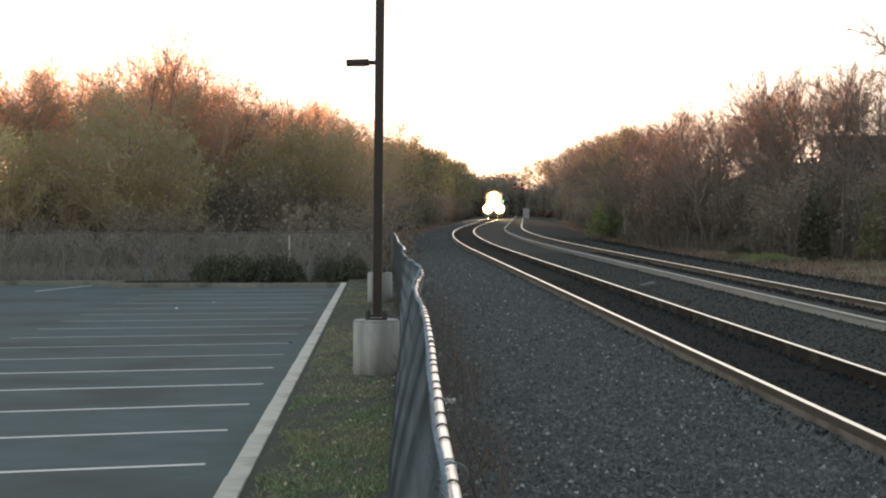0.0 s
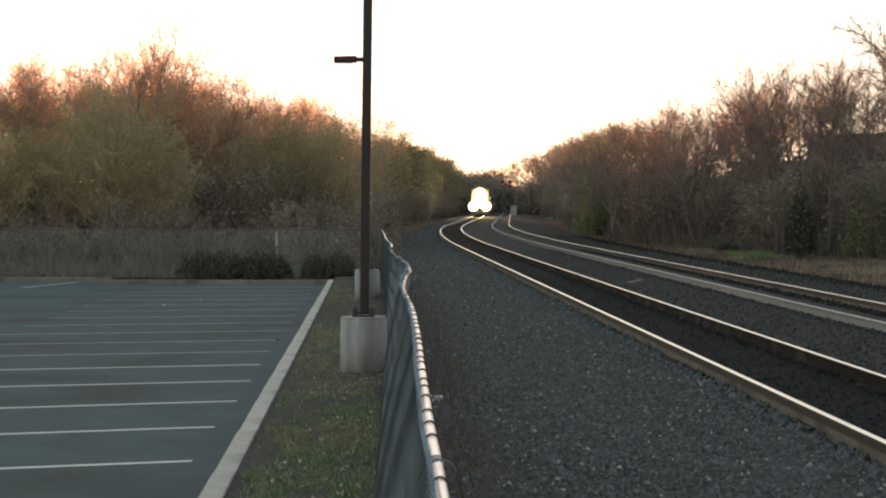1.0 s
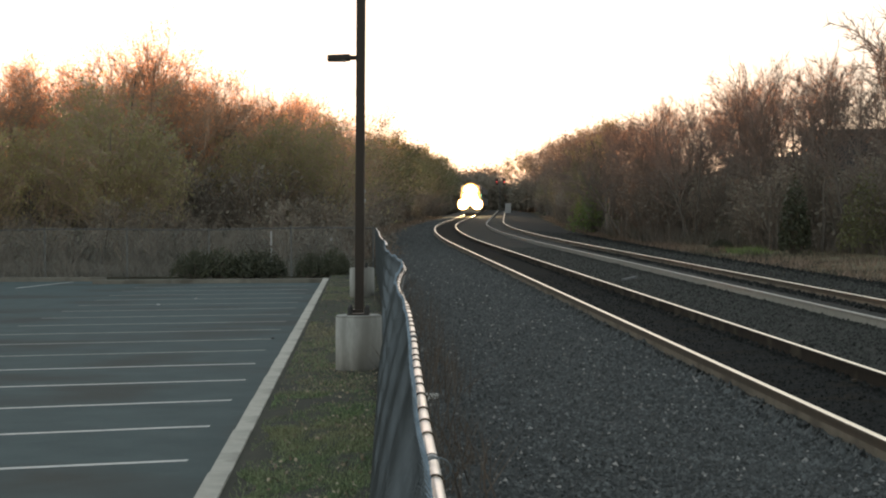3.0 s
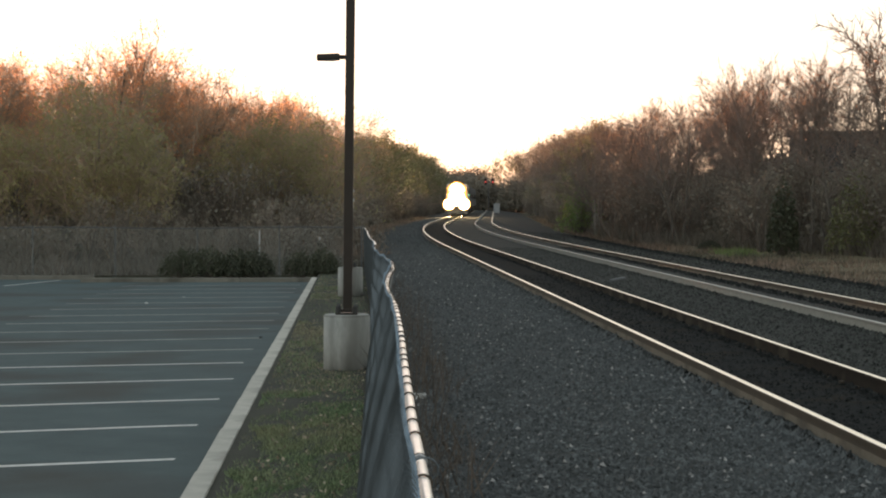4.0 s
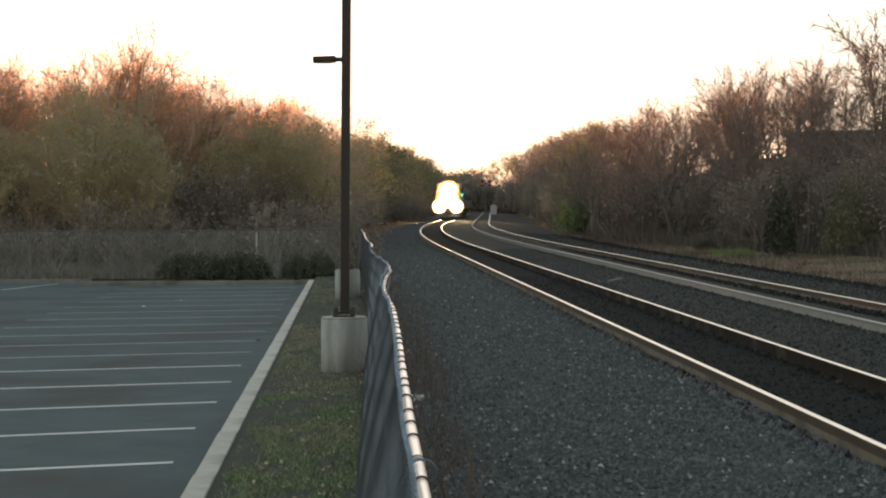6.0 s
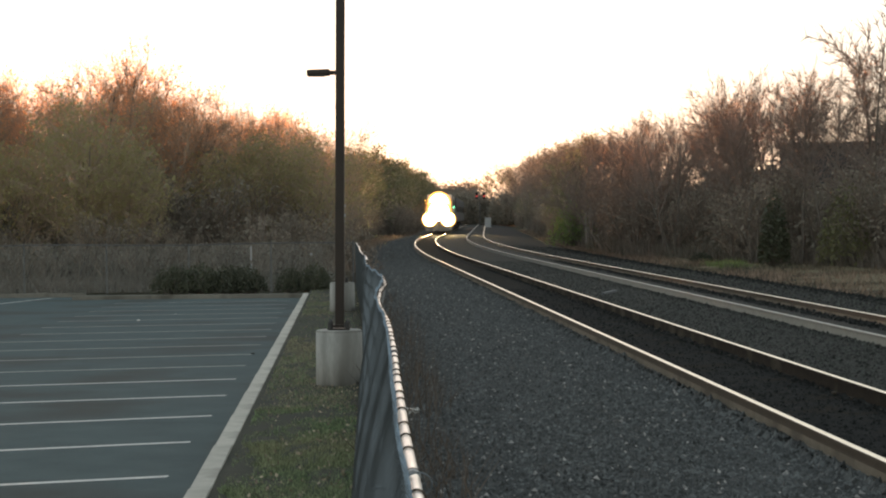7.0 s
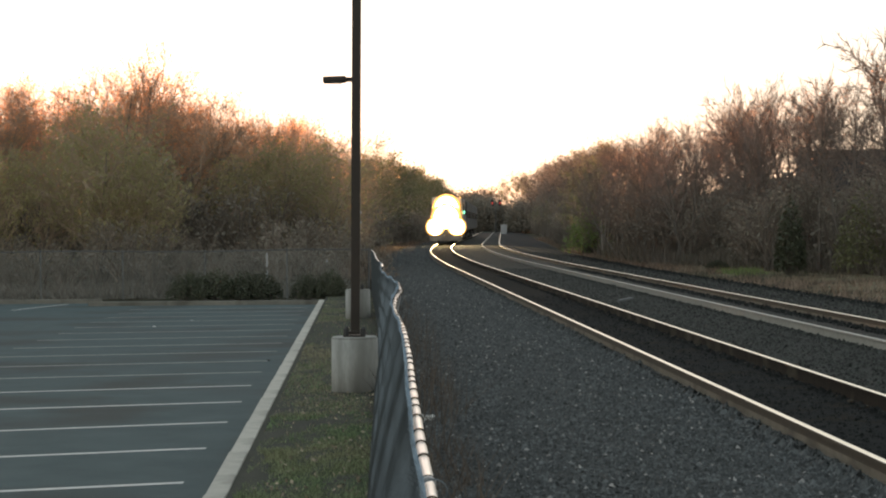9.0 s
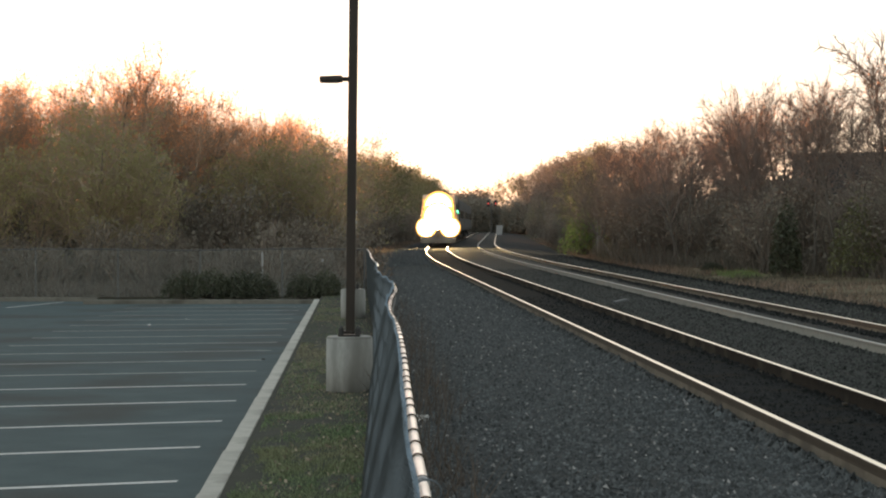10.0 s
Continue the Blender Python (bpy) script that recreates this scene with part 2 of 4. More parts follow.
def rod(bm, a, b, r0, r1=None, seg=10):
    a, b = Vector(a), Vector(b)
    m = Matrix.Translation((a + b) / 2) @ (b - a).to_track_quat("Z", "Y").to_matrix().to_4x4()
    bmesh.ops.create_cone(bm, cap_ends=True, segments=seg, radius1=r0, radius2=r0 if r1 is None else r1, depth=(b - a).length, matrix=m)
    return bm


def prisms(a, b, ra, rb, sides=3):
    """Tapered prisms from points a to points b (numpy arrays), as vertex and face lists."""
    a, b = np.asarray(a, float), np.asarray(b, float)
    ra, rb = np.broadcast_to(ra, len(a)), np.broadcast_to(rb, len(a))
    d = b - a
    d = d / (np.linalg.norm(d, axis=1, keepdims=True) + 1e-9)
    up = np.where(np.abs(d[:, 2:3]) > 0.9, np.array([[1.0, 0, 0]]), np.array([[0, 0, 1.0]]))
    u = np.cross(d, up)
    u /= np.linalg.norm(u, axis=1, keepdims=True) + 1e-9
    w = np.cross(d, u)
    rings = []
    for p, r in ((a, ra), (b, rb)):
        for k in range(sides):
            g = 2 * math.pi * k / sides
            rings.append(p + (u * math.cos(g) + w * math.sin(g)) * r[:, None])
    v = np.stack(rings, 1).reshape(-1, 3)
    base = np.arange(len(a)) * 2 * sides
    f = []
    for k in range(sides):
        j = (k + 1) % sides
        f.append(np.stack([base + k, base + j, base + sides + j, base + sides + k], 1))
    return v, np.concatenate(f).tolist()


def needles(a, b, r):
    """Three-sided twigs that run out to a point."""
    v, f = prisms(a, b, r, 0.0, 3)
    v = v.reshape(-1, 6, 3)[:, :4].reshape(-1, 3)
    i = np.arange(len(v) // 4)[:, None] * 4
    return v, np.concatenate([i + np.array([[0, 1, 3]]), i + np.array([[1, 2, 3]]), i + np.array([[2, 0, 3]])]).tolist()


def quads(c, size, rng, flat=0.0):
    """Small leaves: one folded quad round each point."""
    n = len(c)
    u = rng.normal(size=(n, 3))
    u /= np.linalg.norm(u, axis=1, keepdims=True)
    w = np.cross(u, rng.normal(size=(n, 3)))
    w /= np.linalg.norm(w, axis=1, keepdims=True)
    s = (size * rng.uniform(0.6, 1.4, n))[:, None]
    v = np.stack([c - u * s, c + w * s * 0.55, c + u * s, c - w * s * 0.55], 1).reshape(-1, 3)
    i = np.arange(n)[:, None] * 4
    return v, (i + np.array([[0, 1, 2, 3]])).tolist()


def join(*sets):
    vs, fs, k = [], [], 0
    for v, f in sets:
        vs.append(np.asarray(v, float))
        fs += [[i + k for i in q] for q in f]
        k += len(v)
    return np.concatenate(vs), fs


def ribbon(name, ys, left, right, z_left, z_right, mat, cols=4, rough=0.0, seed=1, shoulder=1.0):
    """A ground sheet between two lines of the plan; every argument but ys is a function of y."""
    rng = np.random.default_rng(seed)
    v, f = [], []
    for y in ys:
        for c in range(cols + 1):
            k = c / cols
            v.append((left(y) * (1 - k) + right(y) * k, y, z_left(y) + (z_right(y) - z_left(y)) * min(1.0, k * shoulder) + rng.normal() * rough * (0 < c < cols)))
    n = cols + 1
    for i in range(len(ys) - 1):
        for c in range(cols):
            f.append([i * n + c, i * n + c + 1, i * n + n + c + 1, i * n + n + c])
    return link(name, mesh_of(name, v, f, mat, smooth=True))


# ---- plan ----
SLOPE = -0.041                      # the kerb and the fence run a little to the left


def track_x(y):
    """Centre line of the near track: straight, a right-hand curve, straight again."""
    y0, y1, s0, rate = 78.0, 173.0, -0.0405, 0.00082
    if y < y0:
        return 1.57 + s0 * (y - y0)
    s = min(y, y1) - y0
    x = 1.57 + s0 * s + rate / 2 * s * s
    return x + (s0 + rate * s) * max(0.0, y - y1)


def lot_z(y):
    return -0.44 - 0.006 * max(0.0, min(y, 80.0))


def grass_z(y):
    return lot_z(y) + 0.13


def kerb_x(y):
    return -1.6 - 0.0412 * (y - 13.7)


FENCE = [(3.0, 0.07), (6.0, -0.002), (8.0, -0.064), (10.8, -0.129), (13.0, -0.175), (16.5, -0.273), (20.7, -0.45), (23.5, -0.48),
         (26.3, -0.467), (28.7, -0.545), (33.4, -0.86), (36.1, -1.0), (42.5, -1.18), (50.0, -1.55), (58.5, -1.86), (69.0, -2.32)]


def fence_x(y):
    for (a, xa), (b, xb) in zip(FENCE, FENCE[1:]):
        if y <= b:
            return xa + (xb - xa) * (y - a) / (b - a)
    return FENCE[-1][1] + SLOPE * (y - 69.0)


def foot_x(y):
    return -0.16 - 0.026 * y if y < 40 else -1.2 - 0.0386 * (y - 40)


FENCE_TOP = 0.87
YN = list(np.arange(-12, 90, 1.5)) + list(np.arange(90, 400, 6)) + [420, 480, 600, 800]


# ---- the ground ----
def base_z(x, y):
    k = min(1.0, max(0.0, (x - track_x(y) + 3.5) / 2.5))
    return (lot_z(y) - 0.1) * (1 - k) - 0.62 * k


def ground():
    xs = [-3000, -800, -300, -120, -60, -40, -30, -22, -16, -12, -8, -6, -4, -3, -2, -1, 0, 1, 2, 3, 4, 5, 6, 8, 10, 14, 18, 24, 32, 45, 70, 130, 300, 800, 3000]
    ys = [-3000, -600, -150, -60, -30] + list(range(-15, 150, 5)) + list(range(150, 420, 12)) + [430, 520, 700, 1000, 1800, 4500]
    v = [(x, y, base_z(x, y)) for y in ys for x in xs]
    n = len(xs)
    f = [[i * n + j, i * n + j + 1, (i + 1) * n + j + 1, (i + 1) * n + j] for i in range(len(ys) - 1) for j in range(n - 1)]
    tagged(link("ground", mesh_of("ground", v, f, GROUND, smooth=True)), "brown woodland floor with leaf litter under the trees", "ground", kind="structure")


ground()
LOT_END = 60.5
lot = ribbon("parking_lot", list(np.arange(-15, LOT_END + 5, 2.5)), lambda y: -46.0, lambda y: kerb_x(y) - 0.19, lot_z, lot_z, ASPHALT, 10)
tagged(lot, "grey weathered asphalt parking lot, empty, with painted bays", "parking lot", kind="structure")
strip = ribbon("grass_strip", list(np.arange(-12, 75, 0.7)), lambda y: kerb_x(y) - 0.06, lambda y: foot_x(y) + 0.3, grass_z, lambda y: grass_z(y) + 0.02, SOIL, 8, 0.012)
tagged(strip, "patchy earth strip between kerb and chain-link fence", "soil", kind="structure")
bed = ribbon("ballast_bed", YN, lambda y: (foot_x(y) if y < 69 else track_x(y) - 4.2 - 0.004 * (y - 69)), lambda y: track_x(y) - 0.79, lambda y: -0.4, lambda y: -0.196, BALLAST, 6, 0.002, shoulder=1.5)
tagged(bed, "dark grey crushed stone ballast beside the near track", "ballast", kind="structure")
four = ribbon("ballast_bed_near", YN, lambda y: track_x(y) - 0.79, lambda y: track_x(y) + 0.79, lambda y: -0.17, lambda y: -0.17, FOUL, 6, 0.002)
tagged(four, "dark oily ballast between the rails of the track", "ballast", kind="structure")
mid = ribbon("ballast_bed_middle", YN, lambda y: track_x(y) + 0.79, lambda y: track_x(y) + 5.3, lambda y: -0.163, lambda y: -0.163, OLDBALLAST, 6, 0.003)
tagged(mid, "dark grey crushed stone ballast between two tracks", "ballast", kind="structure")
far = ribbon("ballast_bed_far", YN, lambda y: track_x(y) + 5.3, lambda y: track_x(y) + 8.3, lambda y: -0.163, lambda y: -0.42, CINDER, 3, 0.004)
tagged(far, "grey ballast shoulder falling away from the far track", "ballast", kind="structure")
ditch = ribbon("ditch", YN, lambda y: track_x(y) + 8.3, lambda y: track_x(y) + 10.5, lambda y: -0.42, lambda y: -0.66, CINDER, 3, 0.02)
tagged(ditch, "dark damp cinder ditch beside the ballast shoulder", "ditch", kind="structure")
verge = ribbon("verge", YN, lambda y: track_x(y) + 10.4, lambda y: track_x(y) + 24, lambda y: -0.655, lambda y: -0.5, VERGE, 6, 0.05)
tagged(verge, "rough verge of dry brown grass beside the tracks", "verge", kind="structure")


# ---- tracks ----
def rail_mesh(offset, ys, upper, lower, head):
    """Head, upper web and the paler lower web and foot take materials of their own."""
    prof = [(-0.07, -0.2), (-0.07, -0.187), (-0.014, -0.165), (-0.012, -0.1), (-0.012, -0.045), (-0.036, -0.035), (-0.036, -0.012), (-0.033, -0.006), (-0.012, 0.0),
            (0.012, 0.0), (0.033, -0.006), (0.036, -0.012), (0.036, -0.035), (0.012, -0.045), (0.012, -0.1), (0.014, -0.165), (0.07, -0.187), (0.07, -0.2)]
    v, f, idx = [], [], []
    n = len(prof)
    for y in ys:
        x = track_x(y) + offset
        v += [(x + px, y, pz) for px, pz in prof]
    for i in range(len(ys) - 1):
        for k in range(n - 1):
            f.append([i * n + k, i * n + k + 1, i * n + n + k + 1, i * n + n + k])
            idx.append(2 if 7 <= k <= 9 else 1 if k < 3 or k > 13 else 0)
    return mesh_of("rail", v, f, [upper, lower, head], idx)


RAIL_Y = list(np.arange(-12, 70, 4.0)) + list(np.arange(70, 330, 2.0)) + [340, 380, 450, 600]


def tie_mesh():
    bm = box(bmesh.new(), -1.3, 1.3, -0.115, 0.115, -0.235, -0.2, 0.008)
    me = bpy.data.meshes.new("sleeper")
    bm.to_mesh(me)
    bm.free()
    me.materials.append(TIE)
    return me


def track(shift, label, looks):
    tr = empty("railway_track", pose(0, 0, 0), label, "railway track", "railway tracks")
    for s, (upper, lower, head, about) in zip((-0.7525, 0.7525), looks):
        link("rail", rail_mesh(shift + s, RAIL_Y, upper, lower, head), tr, about)
    me = tie_mesh()
    y = 8.0
    while y < 82:
        link("sleeper", me, tr, at=pose(track_x(y) + shift, y, 0.0, 0, 0, 2.3))
        y += 0.61
    # spikes and tie plates beside the rail foot
    v, f = [], []
    y = 8.0
    while y < 82:
        for s in (-0.7525, 0.7525):
            for e in (-0.1, 0.1):
                x = track_x(y) + shift + s + e
                k = len(v)
                for dx in (-0.022, 0.022):
                    for dy in (-0.045, 0.045):
                        for z in (-0.205, -0.15):
                            v.append((x + dx, y + dy, z))
                f += [[k, k + 1, k + 3, k + 2], [k + 4, k + 6, k + 7, k + 5], [k, k + 4, k + 5, k + 1], [k + 2, k + 3, k + 7, k + 6], [k + 1, k + 5, k + 7, k + 3]]
        y += 0.61
    tagged(link("rail_fastening", mesh_of("rail_fastening", v, f, RUST), tr), kind="stuff")
    return tr


# RUST above TAN paints the shadow under the head and the lighter dusty foot
track(0.0, "near railway track with gleaming worn rail heads on ballast", ((RUST, TAN, STEEL, "rusty rail with a polished head"), (DARKRUST, DARKRUST, STEEL, "oily dark rail with a polished head")))
track(4.0, "far railway track with dull pale rails on ballast", ((DUSTY, DUSTY, WORN, "dusty pale grey rail"), (RUST, TAN, STEEL, "rusty rail with a polished head")))


# ---- parking lot: kerb and bay lines ----
def kerbs():
    k = empty("kerb", pose(0, 0, 0), "pale concrete kerb along the asphalt, stained in places", "kerb")
    k["kind"] = "structure"
    y = -9.0
    rng = random.Random(4)
    while y < LOT_END:
        y1 = min(y + 3.0, LOT_END)
        z = lot_z((y + y1) / 2)
        bm = bmesh.new()
        box(bm, -0.13, 0.05, -(y1 - y) / 2 + 0.004, (y1 - y) / 2 - 0.004, -0.2, 0.15, 0.015)
        o = part("kerb_stone", bm, KERB, k)
        ym = (y + y1) / 2
        o.matrix_basis = pose(kerb_x(ym) - 0.1, ym, z + rng.uniform(-0.004, 0.004), 0, 0, -math.degrees(math.atan(SLOPE)))
        y = y1
    # the kerb that closes the lot, with a step back
    x = kerb_x(LOT_END)
    for i in range(16):
        x1 = x - 2.6
        yy = LOT_END + (0.1 if i < 3 else 2.6)
        bm = bmesh.new()
        box(bm, x1 + 0.004, x - 0.004, -0.1, 0.1, -0.2, 0.14, 0.015)
        o = part("kerb_stone", bm, DIRTY, k, "dirty weathered kerb stone")
        o.matrix_basis = pose(0, yy, lot_z(yy))
        x = x1


kerbs()


def bays():
    rng = random.Random(3)
    for n in range(-3, 16):
        y = 16.9 + 2.74 * n
        xr = kerb_x(y) - 0.58 + rng.uniform(-0.03, 0.03)
        length = 5.5
        skew = 0.3 if n < 3 else 0.3 - 0.012 * n
        cells = 14
        v, f = [], []
        for i in range(cells + 1):
            k = i / cells
            x, yy = xr - length * k * math.cos(skew), y - length * k * math.sin(skew)
            wob = rng.uniform(-0.006, 0.006)
            v += [(x, yy - 0.066 + wob, lot_z(yy - 0.066) + 0.005), (x, yy + 0.066 + wob, lot_z(yy + 0.066) + 0.005)]
        f = [[2 * i, 2 * i + 2, 2 * i + 3, 2 * i + 1] for i in range(cells)]
        tagged(link("bay_line", mesh_of("bay_line", v, f, LINE if n < 5 else WORNLINE)), "worn white painted parking bay line on asphalt", "road marking", "parking bay lines", "structure")
    for x, y in ((-13.2, 57.5), (-16.5, 57.5)):
        v = [(x, y, lot_z(y) + 0.005), (x + 0.12, y, lot_z(y) + 0.005), (x + 0.9, y + 5, lot_z(y + 5) + 0.005), (x + 0.78, y + 5, lot_z(y + 5) + 0.005)]
        tagged(link("bay_line", mesh_of("bay_line", v, [[0, 1, 2, 3]], LINE)), "worn white painted parking bay line on asphalt", "road marking", "parking bay lines", "structure")


bays()


# ---- chain-link fences ----
def mesh_wires(pt, length, pitch, r, cuts):
    """Crossing diagonal wires; pt(s, k) gives the place at s metres along, k from foot to top."""
    a, b = [], []
    n = int(length / pitch)
    rise = 1.35
    jitter = random.Random(12)
    for sgn in (-1, 1):
        for i in range(n):
            s0 = (i + jitter.uniform(-0.5, 0.5)) * pitch
            for c in range(cuts):
                k0, k1 = c / cuts, (c + 1) / cuts
                sa, sb = s0 + sgn * k0 * rise, s0 + sgn * k1 * rise
                if min(sa, sb) < 0 or max(sa, sb) > length:
                    continue
                a.append(pt(sa, k0))
                b.append(pt(sb, k1))
    return prisms(a, b, r, r, 3)


def side_fence():
    fe = empty("chain_link_fence", pose(0, 0, 0), "low galvanised chain-link fence with a bent top rail", "fence", "chain-link fences")
    ys = list(np.arange(3.2, 69.01, 0.45))
    pts = [Vector((fence_x(y) * 0.5 + 0.25 * (fence_x(y - 0.25) + fence_x(min(69, y + 0.25))), y, FENCE_TOP + 0.008 * math.sin(y * 0.9))) for y in ys]
    v, f = [], []
    sides = 10
    for p in pts:
        for k in range(sides):
            g = 2 * math.pi * k / sides
            v.append((p.x + 0.0245 * math.cos(g), p.y, p.z + 0.0245 * math.sin(g)))
    for i in range(len(pts) - 1):
        for k in range(sides):
            j = (k + 1) % sides
            f.append([i * sides + k, i * sides + j, (i + 1) * sides + j, (i + 1) * sides + k])
    link("top_rail", mesh_of("top_rail", v, f, GALV, smooth=True), fe, "shiny galvanised tube")

    def pt(s, k):
        y = 3.2 + s
        x0, x1 = foot_x(y), fence_x(y) - 0.03
        bulge = 0.003 * math.sin(k * math.pi) * math.sin(y * 1.7)
        top = FENCE_TOP + 0.035 + 0.02 * math.sin(y * 2.3)
        z0 = grass_z(y) + 0.02
        return (x0 + (x1 - x0) * k ** 1.3 + bulge, y, z0 + (top - z0) * k)
    wv, wf = mesh_wires(pt, 65.6, 0.032, 0.0017, 5)
    tagged(link("mesh", mesh_of("mesh", wv, wf, WIRE), fe, "dull grey woven wire mesh"), kind="stuff")
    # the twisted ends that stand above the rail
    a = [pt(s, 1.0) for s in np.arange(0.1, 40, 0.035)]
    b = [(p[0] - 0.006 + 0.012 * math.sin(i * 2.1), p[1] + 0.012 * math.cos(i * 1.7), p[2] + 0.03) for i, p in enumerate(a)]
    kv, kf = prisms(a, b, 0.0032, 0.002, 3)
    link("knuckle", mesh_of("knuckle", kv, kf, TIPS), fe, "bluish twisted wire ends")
    y = 6.72
    while y < 69:
        bm = bmesh.new()
        gx, x = foot_x(y), fence_x(y)
        rod(bm, (gx + 0.03, y, grass_z(y) - 0.3), (x + 0.005, y, FENCE_TOP - 0.02), 0.03, seg=10)
        rod(bm, (x, y - 0.035, FENCE_TOP), (x, y + 0.035, FENCE_TOP), 0.029, seg=12)
        part("post", bm, POST, fe)
        y += 3.05
    me = None
    y = 6.25
    i = 0
    while y < 40:
        if me is None:
            bm = bmesh.new()
            ring = 14
            for k in range(ring):
                g0, g1 = 2 * math.pi * k / ring, 2 * math.pi * (k + 1) / ring
                rod(bm, (0.029 * math.cos(g0), 0.004 * k / ring, 0.029 * math.sin(g0)), (0.029 * math.cos(g1), 0.004 * (k + 1) / ring, 0.029 * math.sin(g1)), 0.0042, seg=4)
            rod(bm, (-0.025, 0.003, 0.0), (-0.04, 0.01, 0.02), 0.0035, seg=4)
            me = bpy.data.meshes.new("tie_wire")
            bm.to_mesh(me)
            bm.free()
            me.materials.append(RUST)
        link("tie_wire", me, fe, "dark twisted tie wire", pose(fence_x(y), y, FENCE_TOP + 0.008 * math.sin(y * 0.9), 0, (i * 37) % 50 - 25, (i * 53) % 24 - 12))
        y += 0.5 + 0.12 * math.sin(i * 1.9)
        i += 1
    # a loose end of wire slung round the rail at the post
    bm = bmesh.new()
    ring = [Vector((fence_x(6.6) + 0.012 + 0.052 * math.cos(g), 6.62 - 0.035 * math.sin(g * 0.5), FENCE_TOP - 0.012 + 0.046 * math.sin(g))) for g in np.linspace(2.6, -2.4, 18)]
    for p, q in zip(ring, ring[1:]):
        rod(bm, p, q, 0.0035, seg=5)
    part("loose_wire", bm, WIRE, fe, "loose grey loop of wire")


def cross_fence():
    fe = empty("chain_link_fence", pose(0, 0, 0), "tall galvanised chain-link fence closing the parking lot", "fence", "chain-link fences")
    x1, length, y0 = -2.4, 40.0, 68.6

    def pt(s, k):
        z0 = lot_z(y0) - 0.05
        return (x1 - s, y0 + 0.02 * math.sin(s), z0 + (FENCE_TOP + 0.03 * math.sin(s * 0.7) - z0) * k)
    wv, wf = mesh_wires(pt, length, 0.045, 0.002, 3)
    tagged(link("mesh", mesh_of("mesh", wv, wf, ZINC), fe), kind="stuff")
    for i in range(14):
        bm = bmesh.new()
        p, q = pt(i * 3.05, 0), pt(i * 3.05, 1)
        rod(bm, (p[0], p[1] + 0.04, p[2] - 0.3), (q[0], q[1] + 0.04, q[2] + 0.06), 0.03, seg=8)
        part("post", bm, DULL, fe)
    for i in range(20):
        bm = bmesh.new()
        rod(bm, pt(i * 2.0, 1), pt(i * 2.0 + 2.0, 1), 0.021, seg=6)
        part("top_rail", bm, DULL, fe)


side_fence()
cross_fence()


# ---- lamp posts on round concrete bases ----
def lamp_post(x, y, lean, tall, ah):
    z = grass_z(y)
    lp = empty("lamp_post", pose(x, y, z), "dark bronze square lamp post on a round concrete base", "lamp post", "lamp posts")
    bm = bmesh.new()
    rod(bm, (0, 0, -0.3), (0, 0, 0.73), 0.322, 0.315, 40)
    rod(bm, (0, 0, 0.73), (0, 0, 0.755), 0.315, 0.295, 40)
    for fc in bm.faces:
        fc.smooth = len(fc.verts) == 4
    part("concrete_base", bm, DRUM, lp, "pale cast concrete drum with stains")
    t = pose(0, 0, 0, 0, lean, 0)
    bm = bmesh.new()
    box(bm, -0.15, 0.15, -0.15, 0.15, 0.757, 0.775, 0.005)
    box(bm, -0.075, 0.075, -0.075, 0.075, 0.785, 0.83, 0.01)
    part("base_plate", bm, BRONZE, lp)
    for sx in (-0.115, 0.115):
        for sy in (-0.115, 0.115):
            bm = bmesh.new()
            rod(bm, (sx, sy, 0.775), (sx, sy, 0.86), 0.036, 0.03, seg=10)
            rod(bm, (sx, sy, 0.86), (sx, sy, 0.885), 0.03, 0.012, seg=10)
            part("bolt_cover", bm, BLACK, lp, "black capped anchor bolt")
    bm = bmesh.new()
    box(bm, -0.062, 0.062, -0.062, 0.062, 0.8, tall, 0.012, t)
    part("pole", bm, BRONZE, lp)
    for h in (2.42, 2.29):
        bm = bmesh.new()
        box(bm, 0.062, 0.08, -0.07, -0.03, h, h + 0.035, 0.004, t)
        part("clip", bm, GREY, lp, "small pale fitting")
    # luminaire on a short arm
    bm = bmesh.new()
    box(bm, -0.16, -0.055, -0.03, 0.03, ah - 0.02, ah + 0.04, 0.006, t)
    part("arm", bm, BRONZE, lp)
    bm = bmesh.new()
    box(bm, -0.45, -0.14, -0.13, 0.13, ah - 0.03, ah + 0.055, 0.022, t)
    for v in bm.verts:
        if v.co.x < -0.36:
            v.co.z -= 0.012
    head_ob = part("lamp_head", bm, BRONZE, lp)
    bm = bmesh.new()
    box(bm, -0.42, -0.2, -0.1, 0.1, ah - 0.042, ah - 0.028, 0.004, t)
    part("lens", bm, WHITE, head_ob, "unlit pale lens")
    return lp


lamp_post(-1.08, 25.1, 0.7, 7.5, 4.235)
lamp_post(-1.93, 47.0, 0.5, 9.4, 9.0)


